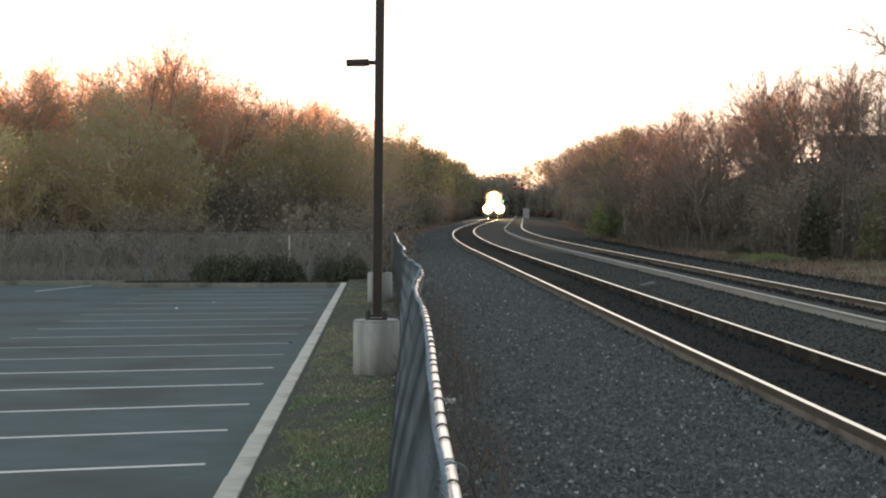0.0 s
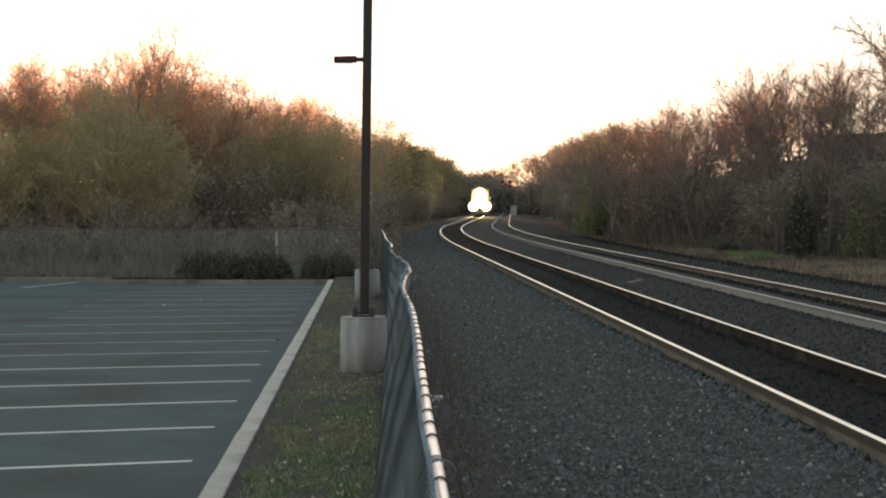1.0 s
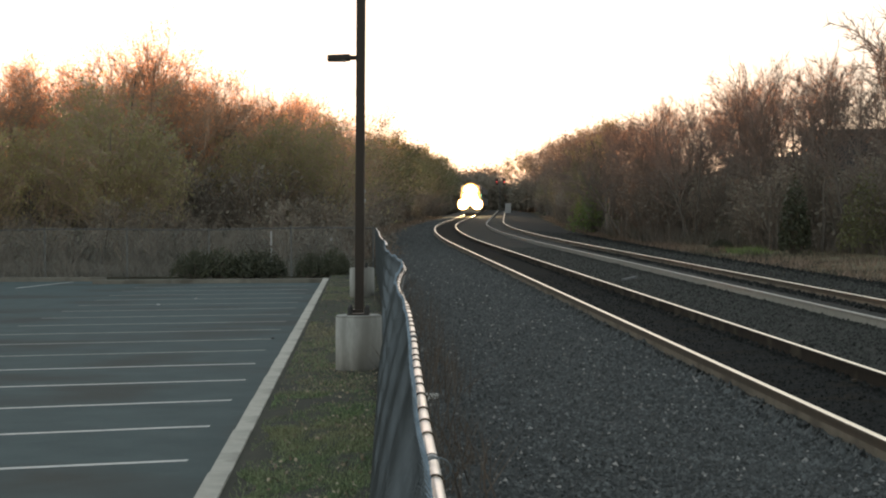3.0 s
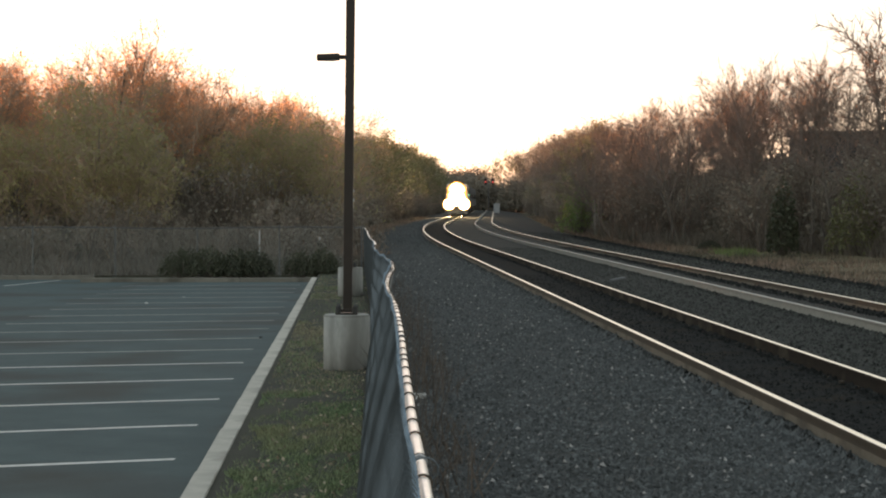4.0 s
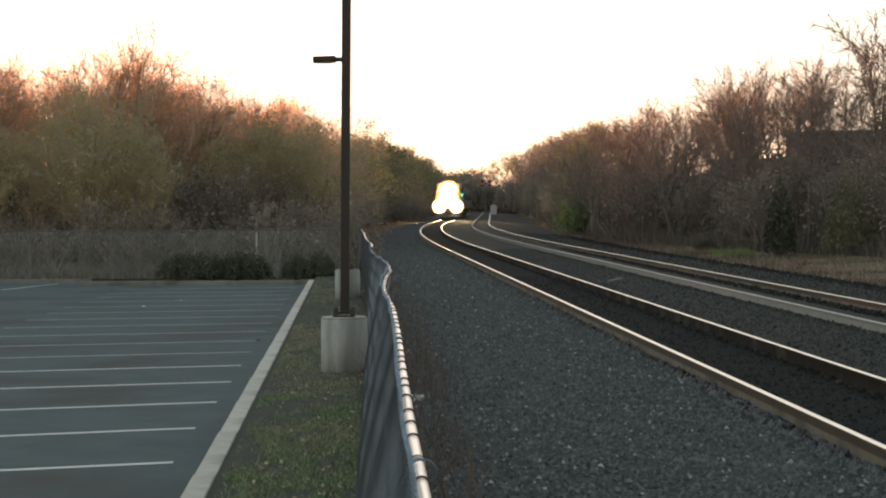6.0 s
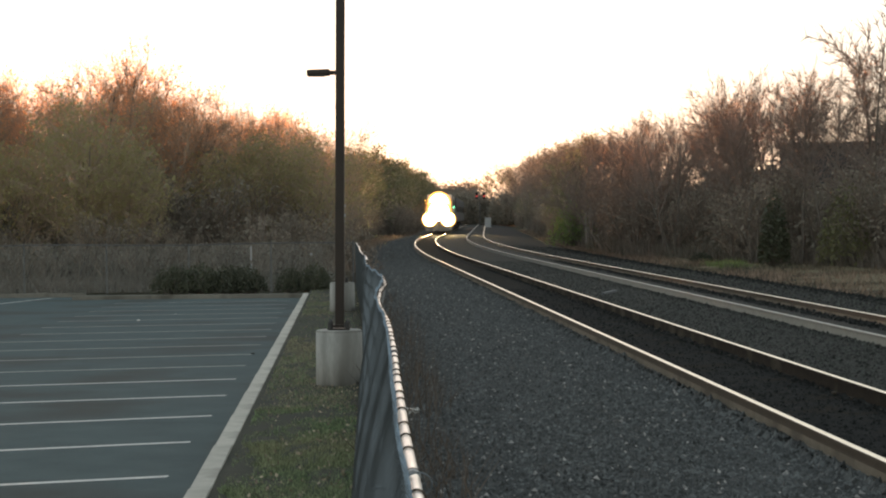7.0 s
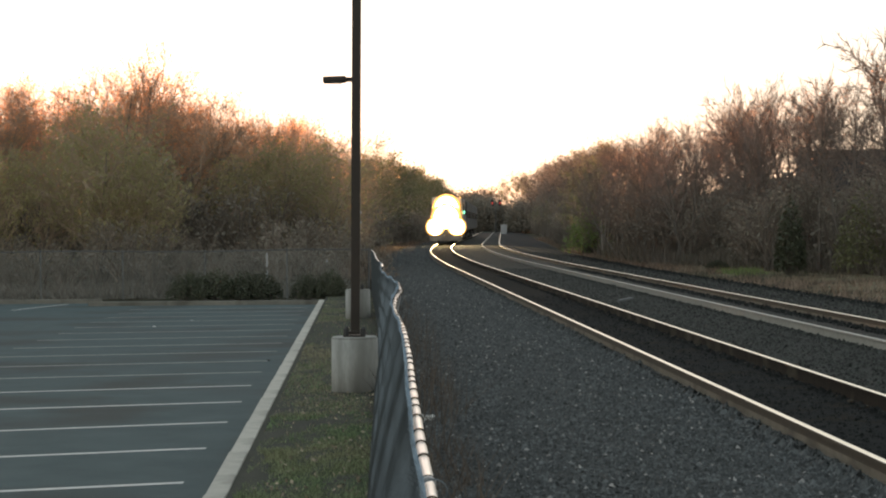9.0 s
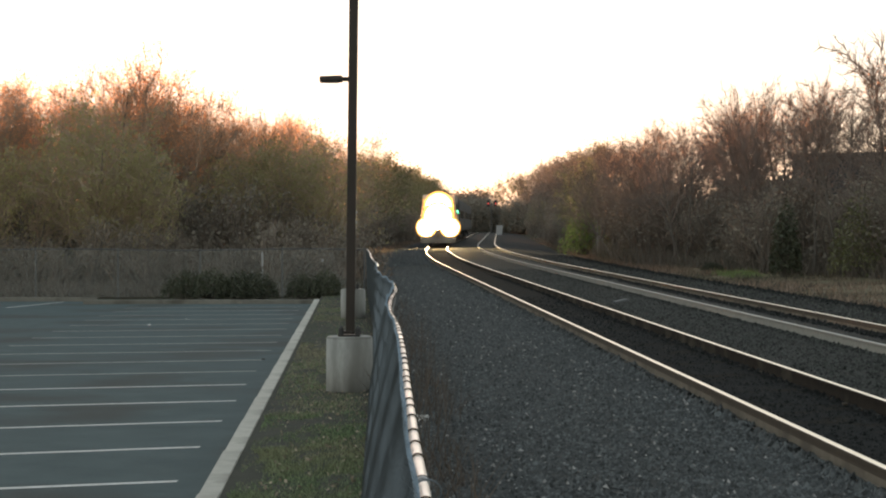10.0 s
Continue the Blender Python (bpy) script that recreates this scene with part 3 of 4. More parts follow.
# ---- trees ----
def grow(rng, height, spread, levels, kids, bare=1.0, start=0.3, stems=1):
    """Segments (a, b, ra, rb, level) of a branching tree."""
    segs = []

    def branch(p, d, length, r, lev):
        n = 1 if lev + 1 == levels else 5 if lev == 0 else 3 if lev == 1 else 2
        pts, q, dd = [p], p.copy(), d.copy()
        for i in range(n):
            dd = dd + rng.normal(size=3) * (0.07 if lev == 0 else 0.16) + np.array([0, 0, 0.02 if lev == 0 else 0.09])
            dd /= np.linalg.norm(dd)
            q = q + dd * length / n
            pts.append(q.copy())
        for i in range(n):
            segs.append((pts[i], pts[i + 1], r * (1 - 0.8 * i / n), r * (1 - 0.8 * (i + 1) / n), lev))
        if lev + 1 >= levels:
            return
        for c in range(kids[lev]):
            k = start + (0.98 - start) * (c + rng.uniform(0, 1)) / kids[lev] if lev == 0 else rng.uniform(0.2, 1.0)
            i = min(int(k * n), n - 1)
            o = pts[i] + (pts[i + 1] - pts[i]) * (k * n - i)
            side = rng.normal(size=3)
            side -= dd * side.dot(dd)
            side /= np.linalg.norm(side) + 1e-9
            ang = rng.uniform(0.45, 0.95) if lev == 0 else rng.uniform(0.4, 0.9)
            nd = dd * math.cos(ang) + side * math.sin(ang)
            nl = length * (spread * (1.25 - 0.75 * k) if lev == 0 else rng.uniform(0.35, 0.6))
            branch(o, nd, nl, max(0.007, r * (0.42 if lev == 0 else 0.5) * (1 - 0.4 * k)), lev + 1)

    for s in range(stems):
        lean = rng.normal(size=3) * (0.05 if stems == 1 else 0.17)
        d = np.array([lean[0], lean[1], 1.0])
        branch(np.array([rng.normal() * 0.1 * (stems > 1), rng.normal() * 0.1 * (stems > 1), -0.2]), d / np.linalg.norm(d), height * rng.uniform(0.86, 1.0), height * 0.0105 + 0.02, 0)
    return segs


def tree(name, seed, height, spread, kids, leaf_mat, leaves, leaf_size, label, start=0.3, stems=1, twig_r=0.009, bole="trunk", twig=None):
    rng = np.random.default_rng(seed)
    segs = grow(rng, height, spread, len(kids) + 1, kids, start=start, stems=stems)
    last = len(kids)
    low = [s for s in segs if s[4] < 1]
    high = [s for s in segs if 0 < s[4] < last]
    tip = [s for s in segs if s[4] == last]
    holder = empty(name, pose(0, 0, 0), label, "tree")
    v, f = prisms([s[0] for s in low], [s[1] for s in low], np.array([s[2] for s in low]), np.array([s[3] for s in low]), 5)
    bole_ob = link(bole, mesh_of(bole, v, f, BARK), holder)
    if bole != "trunk":
        tagged(bole_ob, kind="stuff")
    sets = [prisms([s[0] for s in high], [s[1] for s in high], np.maximum(twig_r, [s[2] for s in high]), np.maximum(twig_r * 0.7, [s[3] for s in high]), 3)]
    nt = len(sets[0][1])
    tips = np.array([s[1] for s in tip] + [(s[0] + s[1]) / 2 for s in tip])
    sets.append(needles([s[0] for s in tip], [s[1] for s in tip], np.maximum(twig_r * 1.25, [s[2] for s in tip])))
    nt += len(sets[1][1])
    if leaves:
        c = tips[rng.integers(0, len(tips), leaves)] + rng.normal(size=(leaves, 3)) * 0.16
        sets.append(quads(c, leaf_size, rng))
    v, f = join(*sets)
    idx = [0] * nt + [1] * (len(f) - nt)
    link("crown", mesh_of("crown", v, f, [twig or HAZETWIG, leaf_mat], idx), holder)
    return holder


def shrub(name, seed, w, h, n, mat, size, label, category="shrub", stems=60):
    rng = np.random.default_rng(seed)
    th, rr = rng.uniform(0, 2 * math.pi, n), np.sqrt(rng.uniform(0, 1, n))
    lump = 0.75 + 0.25 * np.sin(th * 3 + seed) * np.cos(th * 5 + 2 * seed)
    zt = h * np.sqrt(np.maximum(0.03, 1 - (rr * 0.97) ** 2)) * (0.8 + 0.3 * rng.uniform(0, 1, n))
    c = np.stack([np.cos(th) * rr * w * lump, np.sin(th) * rr * w * lump, zt * rng.uniform(0.05, 1, n) ** 0.6], 1)
    holder = empty(name, pose(0, 0, 0), label, category)
    v, f = quads(c, size, rng)
    link("foliage", mesh_of("foliage", v, f, mat), holder)
    b = c[:stems] * np.array([1, 1, 1.1])
    a = b * np.array([0.25, 0.25, 0.0])
    v, f = prisms(a, b, 0.02, 0.006, 3)
    tagged(link("stem_tangle", mesh_of("stem_tangle", v, f, BARK), holder), kind="stuff")
    return holder


LB = "bare deciduous tree with fine brown spring twigs"
BARE = [tree("bare_tree", 11 + i, 10.0, (0.46, 0.38, 0.52, 0.33, 0.42)[i], ((12, 8, 5), (14, 8, 5), (11, 8, 6), (15, 7, 5), (12, 8, 5))[i], FRINGEBUD, 1000, 0.032, LB, (0.38, 0.44, 0.34, 0.48, 0.4)[i], (1, 1, 2, 1, 2)[i], 0.012, twig=DARKTWIG) for i in range(5)]
LEFT_BARE = [tree("bare_tree", 111 + i, 10.0, (0.44, 0.36, 0.5)[i], ((14, 9, 6), (16, 8, 6), (13, 10, 5))[i], GLOWBUD, 1700, 0.055, "bare tree with spring buds coloured by the sunset glow", (0.3, 0.36, 0.25)[i], (1, 1, 2)[i]) for i in range(3)]
FAR_BARE = [tree("bare_tree", 21 + i, 10.0, (0.45, 0.38)[i], ((15, 9), (17, 8))[i], DISTBUD, 700, 0.09, LB, 0.3, 1, 0.016, twig=DARKTWIG) for i in range(2)]
FAR_GREEN = [tree("leafing_tree", 26 + i, 8.0, (0.5, 0.55)[i], ((15, 8), (16, 8))[i], LEAF, 4200, 0.09, "deciduous tree coming into olive green leaf", 0.15, 2, 0.016) for i in range(2)]
SPREADING = tree("bare_tree", 17, 10.0, 0.4, (11, 8, 6), FRINGEBUD, 260, 0.04, "tall spreading bare tree with dark limbs by the tracks", 0.32, 2, 0.014, twig=DARKTWIG)
LL = "deciduous tree coming into pale green leaf"
GREEN = [tree("leafing_tree", 31 + i, 8.0, (0.55, 0.62)[i], ((18, 9, 5), (16, 10, 5))[i], PALELEAF, 5200, 0.08, LL, 0.15, 2) for i in range(2)]
LT = "tangled thicket of brown brush and saplings at the wood's edge"
FILL = [shrub("thicket", 51 + i, 2.3, (3.4, 4.4)[i], 2300, BRUSH, 0.14, LT, stems=70) for i in range(2)]
THICKET = [tree("sapling_thicket", 61 + i, 4.4, (0.42, 0.5, 0.38)[i], ((8, 5), (7, 5), (9, 4))[i], BRUSH, 700, 0.08, LT, 0.12, 8, 0.012, "stem_tangle", MIDTWIG) for i in range(3)]
rng = random.Random(7)


PLACED = []


def put(src, x, y, s, group="", label="", tall=1.0):
    """The first use places the pattern itself, the rest are copies."""
    m = pose(x, y, base_z(x, y) - 0.03, 0, 0, rng.uniform(0, 360))
    if src in PLACED:
        o = copy_thing(src, m)
    else:
        PLACED.append(src)
        o = src
        o.matrix_basis = m
    o.scale = (s, s, s * tall)
    if group:
        o["group"] = group
    if label:
        o["label"] = label
    return o


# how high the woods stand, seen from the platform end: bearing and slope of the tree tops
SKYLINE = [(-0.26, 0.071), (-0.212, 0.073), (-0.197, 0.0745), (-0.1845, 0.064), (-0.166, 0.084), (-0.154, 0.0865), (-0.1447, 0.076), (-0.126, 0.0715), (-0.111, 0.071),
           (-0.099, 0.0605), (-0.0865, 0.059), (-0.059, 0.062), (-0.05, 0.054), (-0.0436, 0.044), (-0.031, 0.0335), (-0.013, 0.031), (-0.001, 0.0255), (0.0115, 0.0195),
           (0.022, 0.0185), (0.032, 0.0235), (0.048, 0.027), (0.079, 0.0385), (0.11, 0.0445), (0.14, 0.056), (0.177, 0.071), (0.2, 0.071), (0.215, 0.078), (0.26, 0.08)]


def top_of(src):
    """Height of a tree pattern, from its crown."""
    crown = next(c for c in src.children if c.name.startswith("crown"))
    return sorted(v.co.z for v in crown.data.vertices)[int(len(crown.data.vertices) * 0.97)]


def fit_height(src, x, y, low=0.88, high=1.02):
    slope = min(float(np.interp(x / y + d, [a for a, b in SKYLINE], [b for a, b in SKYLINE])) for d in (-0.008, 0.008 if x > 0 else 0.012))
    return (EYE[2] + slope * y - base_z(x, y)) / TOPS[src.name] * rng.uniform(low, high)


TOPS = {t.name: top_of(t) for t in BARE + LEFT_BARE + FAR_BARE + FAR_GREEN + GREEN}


def left_edge(y):
    return track_x(y) - 8.5 - max(0, 40 - abs(y - 110)) * 0.03


def woods():
    # beyond the parking lot
    for i in range(44):
        x = -26 + 19.8 * (i % 22) / 21 + rng.uniform(-0.6, 0.6)
        y = (84 if i < 22 else 92) + rng.uniform(-3, 4) + (x + 26) * 0.3
        if i >= 22 and x / y > -0.108:
            continue
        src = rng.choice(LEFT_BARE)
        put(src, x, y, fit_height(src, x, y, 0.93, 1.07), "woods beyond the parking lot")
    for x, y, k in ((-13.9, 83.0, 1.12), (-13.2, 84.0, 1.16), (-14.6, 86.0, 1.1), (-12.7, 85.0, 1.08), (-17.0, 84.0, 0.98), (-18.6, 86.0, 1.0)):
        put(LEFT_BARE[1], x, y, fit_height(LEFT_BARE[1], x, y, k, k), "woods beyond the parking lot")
    for x, y, s in ((-14.2, 76.0, 0.8), (-18.8, 77.0, 0.7), (-11.9, 76.5, 0.68), (-16.6, 76.5, 0.66), (-20.6, 77.0, 0.6), (-13.0, 75.5, 0.5), (-7.2, 84.0, 0.74), (-22.4, 78.0, 0.7), (-5.4, 86.0, 0.7), (-8.8, 86.0, 0.66)):
        put(rng.choice(GREEN), x, y, s, "woods beyond the parking lot")
    for i in range(51):
        x = -26 + 20.0 * (i % 17) / 16 + rng.uniform(-0.5, 0.5)
        y = (78, 84, 90)[i // 17] + rng.uniform(-1.5, 1.5) + (x + 26) * 0.28
        put(rng.choice(THICKET if i < 17 else FILL), x, y, rng.uniform(0.8, 1.05) + 0.1 * (i // 17), "thickets at the wood's edge", tall=rng.uniform(0.9, 1.3))
    for i in range(18):
        put(rng.choice(THICKET), -23 + 20.5 * i / 17, 72.6 + rng.uniform(-1, 1), rng.uniform(0.45, 0.7), "thickets at the wood's edge")
    for i in range(13):
        put(rng.choice(FILL), -28 + 20.0 * i / 12, 100 + rng.uniform(-2, 2), rng.uniform(0.9, 1.1), "thickets at the wood's edge")
    # along the left of the tracks, far off
    y = 100.0
    while y < 420:
        for k in range(2):
            x = left_edge(y) - k * 4.0 - rng.uniform(0, 2.5)
            src = rng.choice(FAR_GREEN + FAR_GREEN + FAR_BARE) if x / y > -0.045 else rng.choice(LEFT_BARE)
            yy = y + rng.uniform(-2, 2)
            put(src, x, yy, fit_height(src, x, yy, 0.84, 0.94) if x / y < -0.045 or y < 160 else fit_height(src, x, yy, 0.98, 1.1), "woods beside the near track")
        put(rng.choice(FILL), left_edge(y) - 3, y, rng.uniform(0.9, 1.2), "thickets at the wood's edge")
        put(rng.choice(THICKET), left_edge(y) + rng.uniform(-0.5, 1.0), y + rng.uniform(-2, 2), rng.uniform(0.7, 1.1), "thickets at the wood's edge")
        y += 5.0 if y < 200 else 9.0
    # along the right of the tracks
    y = 74.0
    while y < 420:
        edge = track_x(y) + 12.2 + max(0.0, 105 - y) * 0.22
        for k in range(1 if edge / y > 0.18 else 3 if edge / y > 0.1 else 2):
            x = edge + k * 4.0 + rng.uniform(-0.8, 1.6)
            src = rng.choice(BARE if y < 135 else FAR_BARE)
            yy = y + rng.uniform(-2.2, 2.2)
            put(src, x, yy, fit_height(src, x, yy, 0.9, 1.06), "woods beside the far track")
        for k in range(3):
            put(rng.choice(FILL if k == 2 else THICKET), edge + rng.uniform(-0.6, 1.2) + 1.6 * k, y + rng.uniform(-2, 2), rng.uniform(0.8, 1.15), "thickets at the wood's edge", tall=rng.uniform(0.78, 1.1) if y < 116 else rng.uniform(0.9, 1.4))
        put(rng.choice(FILL), edge + 6.5, y, rng.uniform(1.0, 1.25), "thickets at the wood's edge", tall=1.1)
        if y > 150 and rng.random() < 0.16:
            put(rng.choice(FAR_GREEN), edge + rng.uniform(0, 2), y, rng.uniform(0.6, 0.85), "woods beside the far track")
        y += 3.6 if y < 130 else 6.0 if y < 220 else 11.0
    # closing the view where the line curves away
    for i in range(26):
        y = 430 + rng.uniform(0, 60)
        x = -12 + 60 * i / 25
        src = rng.choice(FAR_GREEN + FAR_GREEN + FAR_BARE)
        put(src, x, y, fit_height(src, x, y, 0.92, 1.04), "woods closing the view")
    for i in range(16):
        x = -4 + 17 * i / 15 + rng.uniform(-0.5, 0.5)
        put(FILL[1], x, 446 + rng.uniform(0, 10), rng.uniform(2.3, 2.6), "woods closing the view", label="distant dense brown trees closing the view along the line")
    for i in range(30):
        put(rng.choice(FILL), -10 + 56 * i / 29, 418 + rng.uniform(0, 12), rng.uniform(1.7, 2.1), "woods closing the view", tall=1.1)
    # the tall spreading tree and the young one near the building
    # dense undergrowth deep in the wood beside the near track
    for i in range(66):
        y = 105.0 + 5.6 * (i // 2)
        x = left_edge(y) - (4.5 if i % 2 else 8.5) + rng.uniform(-0.6, 0.6)
        put(FILL[1], x, y + rng.uniform(-1, 1), rng.uniform(1.4, 1.6), "thickets at the wood's edge")
    put(SPREADING, 20.7, 82.0, 10.8 / top_of(SPREADING))
    put(FAR_GREEN[0], 13.3, 141.0, 0.88, "woods beside the far track")


woods()

# evergreen hedge in front of the cross fence
H = [shrub("hedge_shrub", 71 + i, 1.25, 1.0, 3400, HEDGE, 0.045, "dense dark evergreen shrub beside the kerb", "shrub") for i in range(2)]
for x, s, tall in ((-8.5, 0.8, 1.3), (-7.6, 0.85, 1.25), (-6.6, 0.85, 1.2), (-5.95, 0.72, 1.35), (-4.4, 0.55, 1.7), (-3.6, 0.68, 1.5)):
    o = put(rng.choice(H), x, 64.4 + rng.uniform(-0.3, 0.3), s, "evergreen hedge", tall=tall)
    o.location.z = lot_z(64)
G = shrub("green_shrub", 81, 1.6, 2.6, 1500, BRIGHT, 0.09, "fresh green shrub at the edge of the bare woods")
put(G, 11.6, 138.0, 1.3)
D = shrub("conifer", 83, 1.0, 3.4, 2600, HEDGE, 0.08, "dark conical evergreen in the bare woods", "tree")
put(D, 15.9, 82.0, 1.0)
put(H[0], 14.3, 93.0, 0.55, label="low dark evergreen bush in the rough verge")
G2 = shrub("green_shrub", 85, 1.7, 4.2, 1800, LEAF, 0.09, "olive green sapling beside the bare trees")
put(G2, 18.6, 80.0, 0.9)


for src in BARE + LEFT_BARE + FAR_BARE + GREEN + FAR_GREEN + FILL + THICKET + H:
    if src not in PLACED:
        for o in (*src.children_recursive, src):
            bpy.data.objects.remove(o)


# ---- building behind the trees ----
def building():
    b = empty("building", pose(34.7, 138, -0.7, 0, 0, -20), "dark flat-roofed building half hidden behind bare trees", "building")
    bm = bmesh.new()
    box(bm, -6.5, 14, -6, 8, 0, 7.2)
    part("wall", bm, WALLS, b)
    bm = bmesh.new()
    box(bm, -6.8, 14.3, -6.3, 8.3, 7.2, 7.65, 0.03)
    part("roof", bm, TAR, b)
    bm = bmesh.new()
    box(bm, -12.3, -6.5, -4.5, 7, 0, 5.4)
    part("wing", bm, WALLS, b)
    bm = bmesh.new()
    box(bm, -12.6, -6.52, -4.8, 7.3, 5.4, 5.75, 0.03)
    part("wing_roof", bm, TAR, b)
    bm = bmesh.new()
    box(bm, 0.2, 13, -4, 7, 7.65, 8.9, 0.03)
    part("penthouse", bm, WALLS, b)
    for i in range(7):
        for zz in (1.2, 4.4):
            bm = bmesh.new()
            box(bm, -5.3 + i * 2.7, -3.7 + i * 2.7, -6.05, -5.95, zz, zz + 1.5)
            part("window", bm, GLASS, b)


building()


# ---- signal and relay cabinet by the line ----
def signal():
    x, y = track_x(330) + 3.9, 330.0
    s = empty("railway_signal", pose(x, y, -0.5), "slim railway signal mast showing red lights", "railway signal")
    bm = bmesh.new()
    rod(bm, (0, 0, 0), (0, 0, 6.2), 0.07, 0.06, 10)
    part("mast", bm, DULL, s)
    for dx in (-0.55, 0.75):
        bm = bmesh.new()
        box(bm, dx - 0.24, dx + 0.24, 0.0, 0.06, 5.4, 6.5, 0.02)
        rod(bm, (dx, 0.03, 5.9), (0, 0.03, 5.9), 0.04, seg=6)
        h = part("signal_head", bm, BLACK, s)
        bm = bmesh.new()
        rod(bm, (dx, 0.0, 5.9), (dx, -0.12, 5.9), 0.1, seg=12)
        part("lens", bm, REDLAMP, h, "lit red lens")
    c = empty("relay_cabinet", pose(x + 1.5, y + 2.0, -0.3), "pale grey metal relay cabinet beside the track", "cabinet")
    bm = bmesh.new()
    box(bm, -0.55, 0.55, -0.4, 0.4, 0.1, 1.75, 0.03)
    box(bm, -0.62, 0.62, -0.47, 0.47, 1.75, 1.86, 0.02)
    part("body", bm, GREY, c)
    bm = bmesh.new()
    box(bm, -0.5, 0.5, -0.42, -0.4, 0.2, 1.68, 0.006)
    part("door", bm, GREY, c)
    bm = bmesh.new()
    box(bm, -0.6, 0.6, -0.45, 0.45, -0.2, 0.1, 0.01)
    part("plinth", bm, CONCRETE, c)


signal()


# ---- the train ----
def wheel(parent, x, y):
    bm = bmesh.new()
    rod(bm, (x - 0.07, y, 0.5), (x + 0.07, y, 0.5), 0.5, seg=24)
    rod(bm, (x - 0.09, y, 0.5), (x + 0.09, y, 0.5), 0.16, seg=12)
    part("wheel", bm, RUST, parent)


def lamp_unit(parent, x, y, z, r):
    """A lit lens enlarged to its glare, in glowing discs that imitate the dimmer halo."""
    for name, mat, k, d, about in (("reflector_rim", HALO, 1.0, 0.0, "amber glare halo"), ("reflector", GLARE, 0.88, 0.05, "golden glare disc"), ("lens", LAMP, 0.72, 0.1, "lit lens enlarged to glare size")):
        bm = bmesh.new()
        rod(bm, (x, y - d, z), (x, y - d - 0.06, z), r * k, r * k * 0.96, 32)
        part(name, bm, mat, parent, about)


def locomotive():
    """Nose towards -y, origin at the rail head under the front coupler."""
    lo = empty("locomotive", pose(track_x(303), 303, 0), "dark diesel locomotive with blazing headlight and ditch lights", "locomotive")
    bm = bmesh.new()
    box(bm, -1.5, 1.5, 0.7, 19.6, 1.15, 1.55, 0.03)
    part("underframe", bm, BLACK, lo)
    bm = bmesh.new()
    box(bm, -1.45, 1.45, 0.45, 0.75, 0.25, 1.5, 0.04)
    for v in bm.verts:
        if v.co.z < 0.6:
            v.co.y -= 0.15
    part("pilot", bm, BODY, lo)
    bm = bmesh.new()
    box(bm, -1.25, 1.25, 0.9, 2.6, 1.55, 2.75, 0.15)
    for v in bm.verts:
        if v.co.y < 1.3 and v.co.z > 2.2:
            v.co.y += 0.25
    part("nose", bm, GLAREPAINT, lo, "nose painted pale to merge with the lamp glare")
    bm = bmesh.new()
    box(bm, -1.52, 1.52, 2.4, 4.9, 1.55, 4.2, 0.14)
    for v in bm.verts:
        if v.co.z > 4.0:
            v.co.x *= 0.86
    cab = part("cab", bm, GLAREPAINT, lo, "cab painted pale to merge with the lamp glare")
    for x0, x1 in ((-1.3, -0.2), (0.2, 1.3)):
        bm = bmesh.new()
        box(bm, x0, x1, 2.36, 2.42, 2.95, 3.6, 0.02)
        part("windscreen", bm, GLASS, cab)
    for s in (-1, 1):
        bm = bmesh.new()
        box(bm, s * 1.5 - 0.03, s * 1.5 + 0.03, 3.0, 4.4, 2.9, 3.6, 0.01)
        part("side_window", bm, GLASS, cab)
        bm = bmesh.new()
        box(bm, s * 0.85 - 0.3, s * 0.85 + 0.3, 2.3, 2.45, 3.75, 4.0, 0.02)
        part("number_board", bm, WHITE, cab)
    bm = bmesh.new()
    box(bm, -1.4, 1.4, 4.9, 18.6, 1.55, 4.15, 0.2)
    hood = part("hood", bm, BODY, lo)
    for i in range(6):
        bm = bmesh.new()
        box(bm, 1.395, 1.43, 6.2 + i * 1.9, 7.6 + i * 1.9, 2.2, 3.5, 0.01)
        part("grille", bm, BLACK, hood)
    for i in range(3):
        bm = bmesh.new()
        rod(bm, (0, 9 + i * 3.2, 4.1), (0, 9 + i * 3.2, 4.3), 0.6, seg=20)
        part("roof_fan", bm, BLACK, hood)
    bm = bmesh.new()
    box(bm, -1.0, 1.0, 2.2, 2.45, 3.0, 4.22, 0.1)
    hl = part("headlight", bm, GLAREPAINT, lo)
    lamp_unit(hl, 0, 2.1, 3.25, 1.26)
    # added glow, not a lamp of the engine: fills the glare between headlight and ditch lights
    bm = bmesh.new()
    rod(bm, (0, 0.9, 2.15), (0, 0.6, 2.15), 0.6, 0.6, 28)
    lamp_unit(part("nose_light", bm, GLAREPAINT, lo), 0, 0.6, 2.35, 1.34)
    for x in (-0.98, 0.98):
        bm = bmesh.new()
        rod(bm, (x, 0.75, 1.52), (x, 0.42, 1.52), 0.6, 0.6, 28)
        lamp_unit(part("ditch_light", bm, GLAREPAINT, lo), x, 0.42, 1.52, 0.86)
    for s in (-1, 1):
        bm = bmesh.new()
        rod(bm, (s * 1.45, 0.9, 2.6), (s * 1.45, 2.3, 2.6), 0.02, seg=6)
        rod(bm, (s * 1.45, 5.0, 2.6), (s * 1.45, 19.3, 2.6), 0.02, seg=6)
        for k in (0.9, 1.6, 2.3, 5.0, 7.4, 9.8, 12.2, 14.6, 17.0, 19.3):
            rod(bm, (s * 1.45, k, 1.5), (s * 1.45, k, 2.6), 0.02, seg=6)
        part("handrail", bm, GREY, lo)
        bm = bmesh.new()
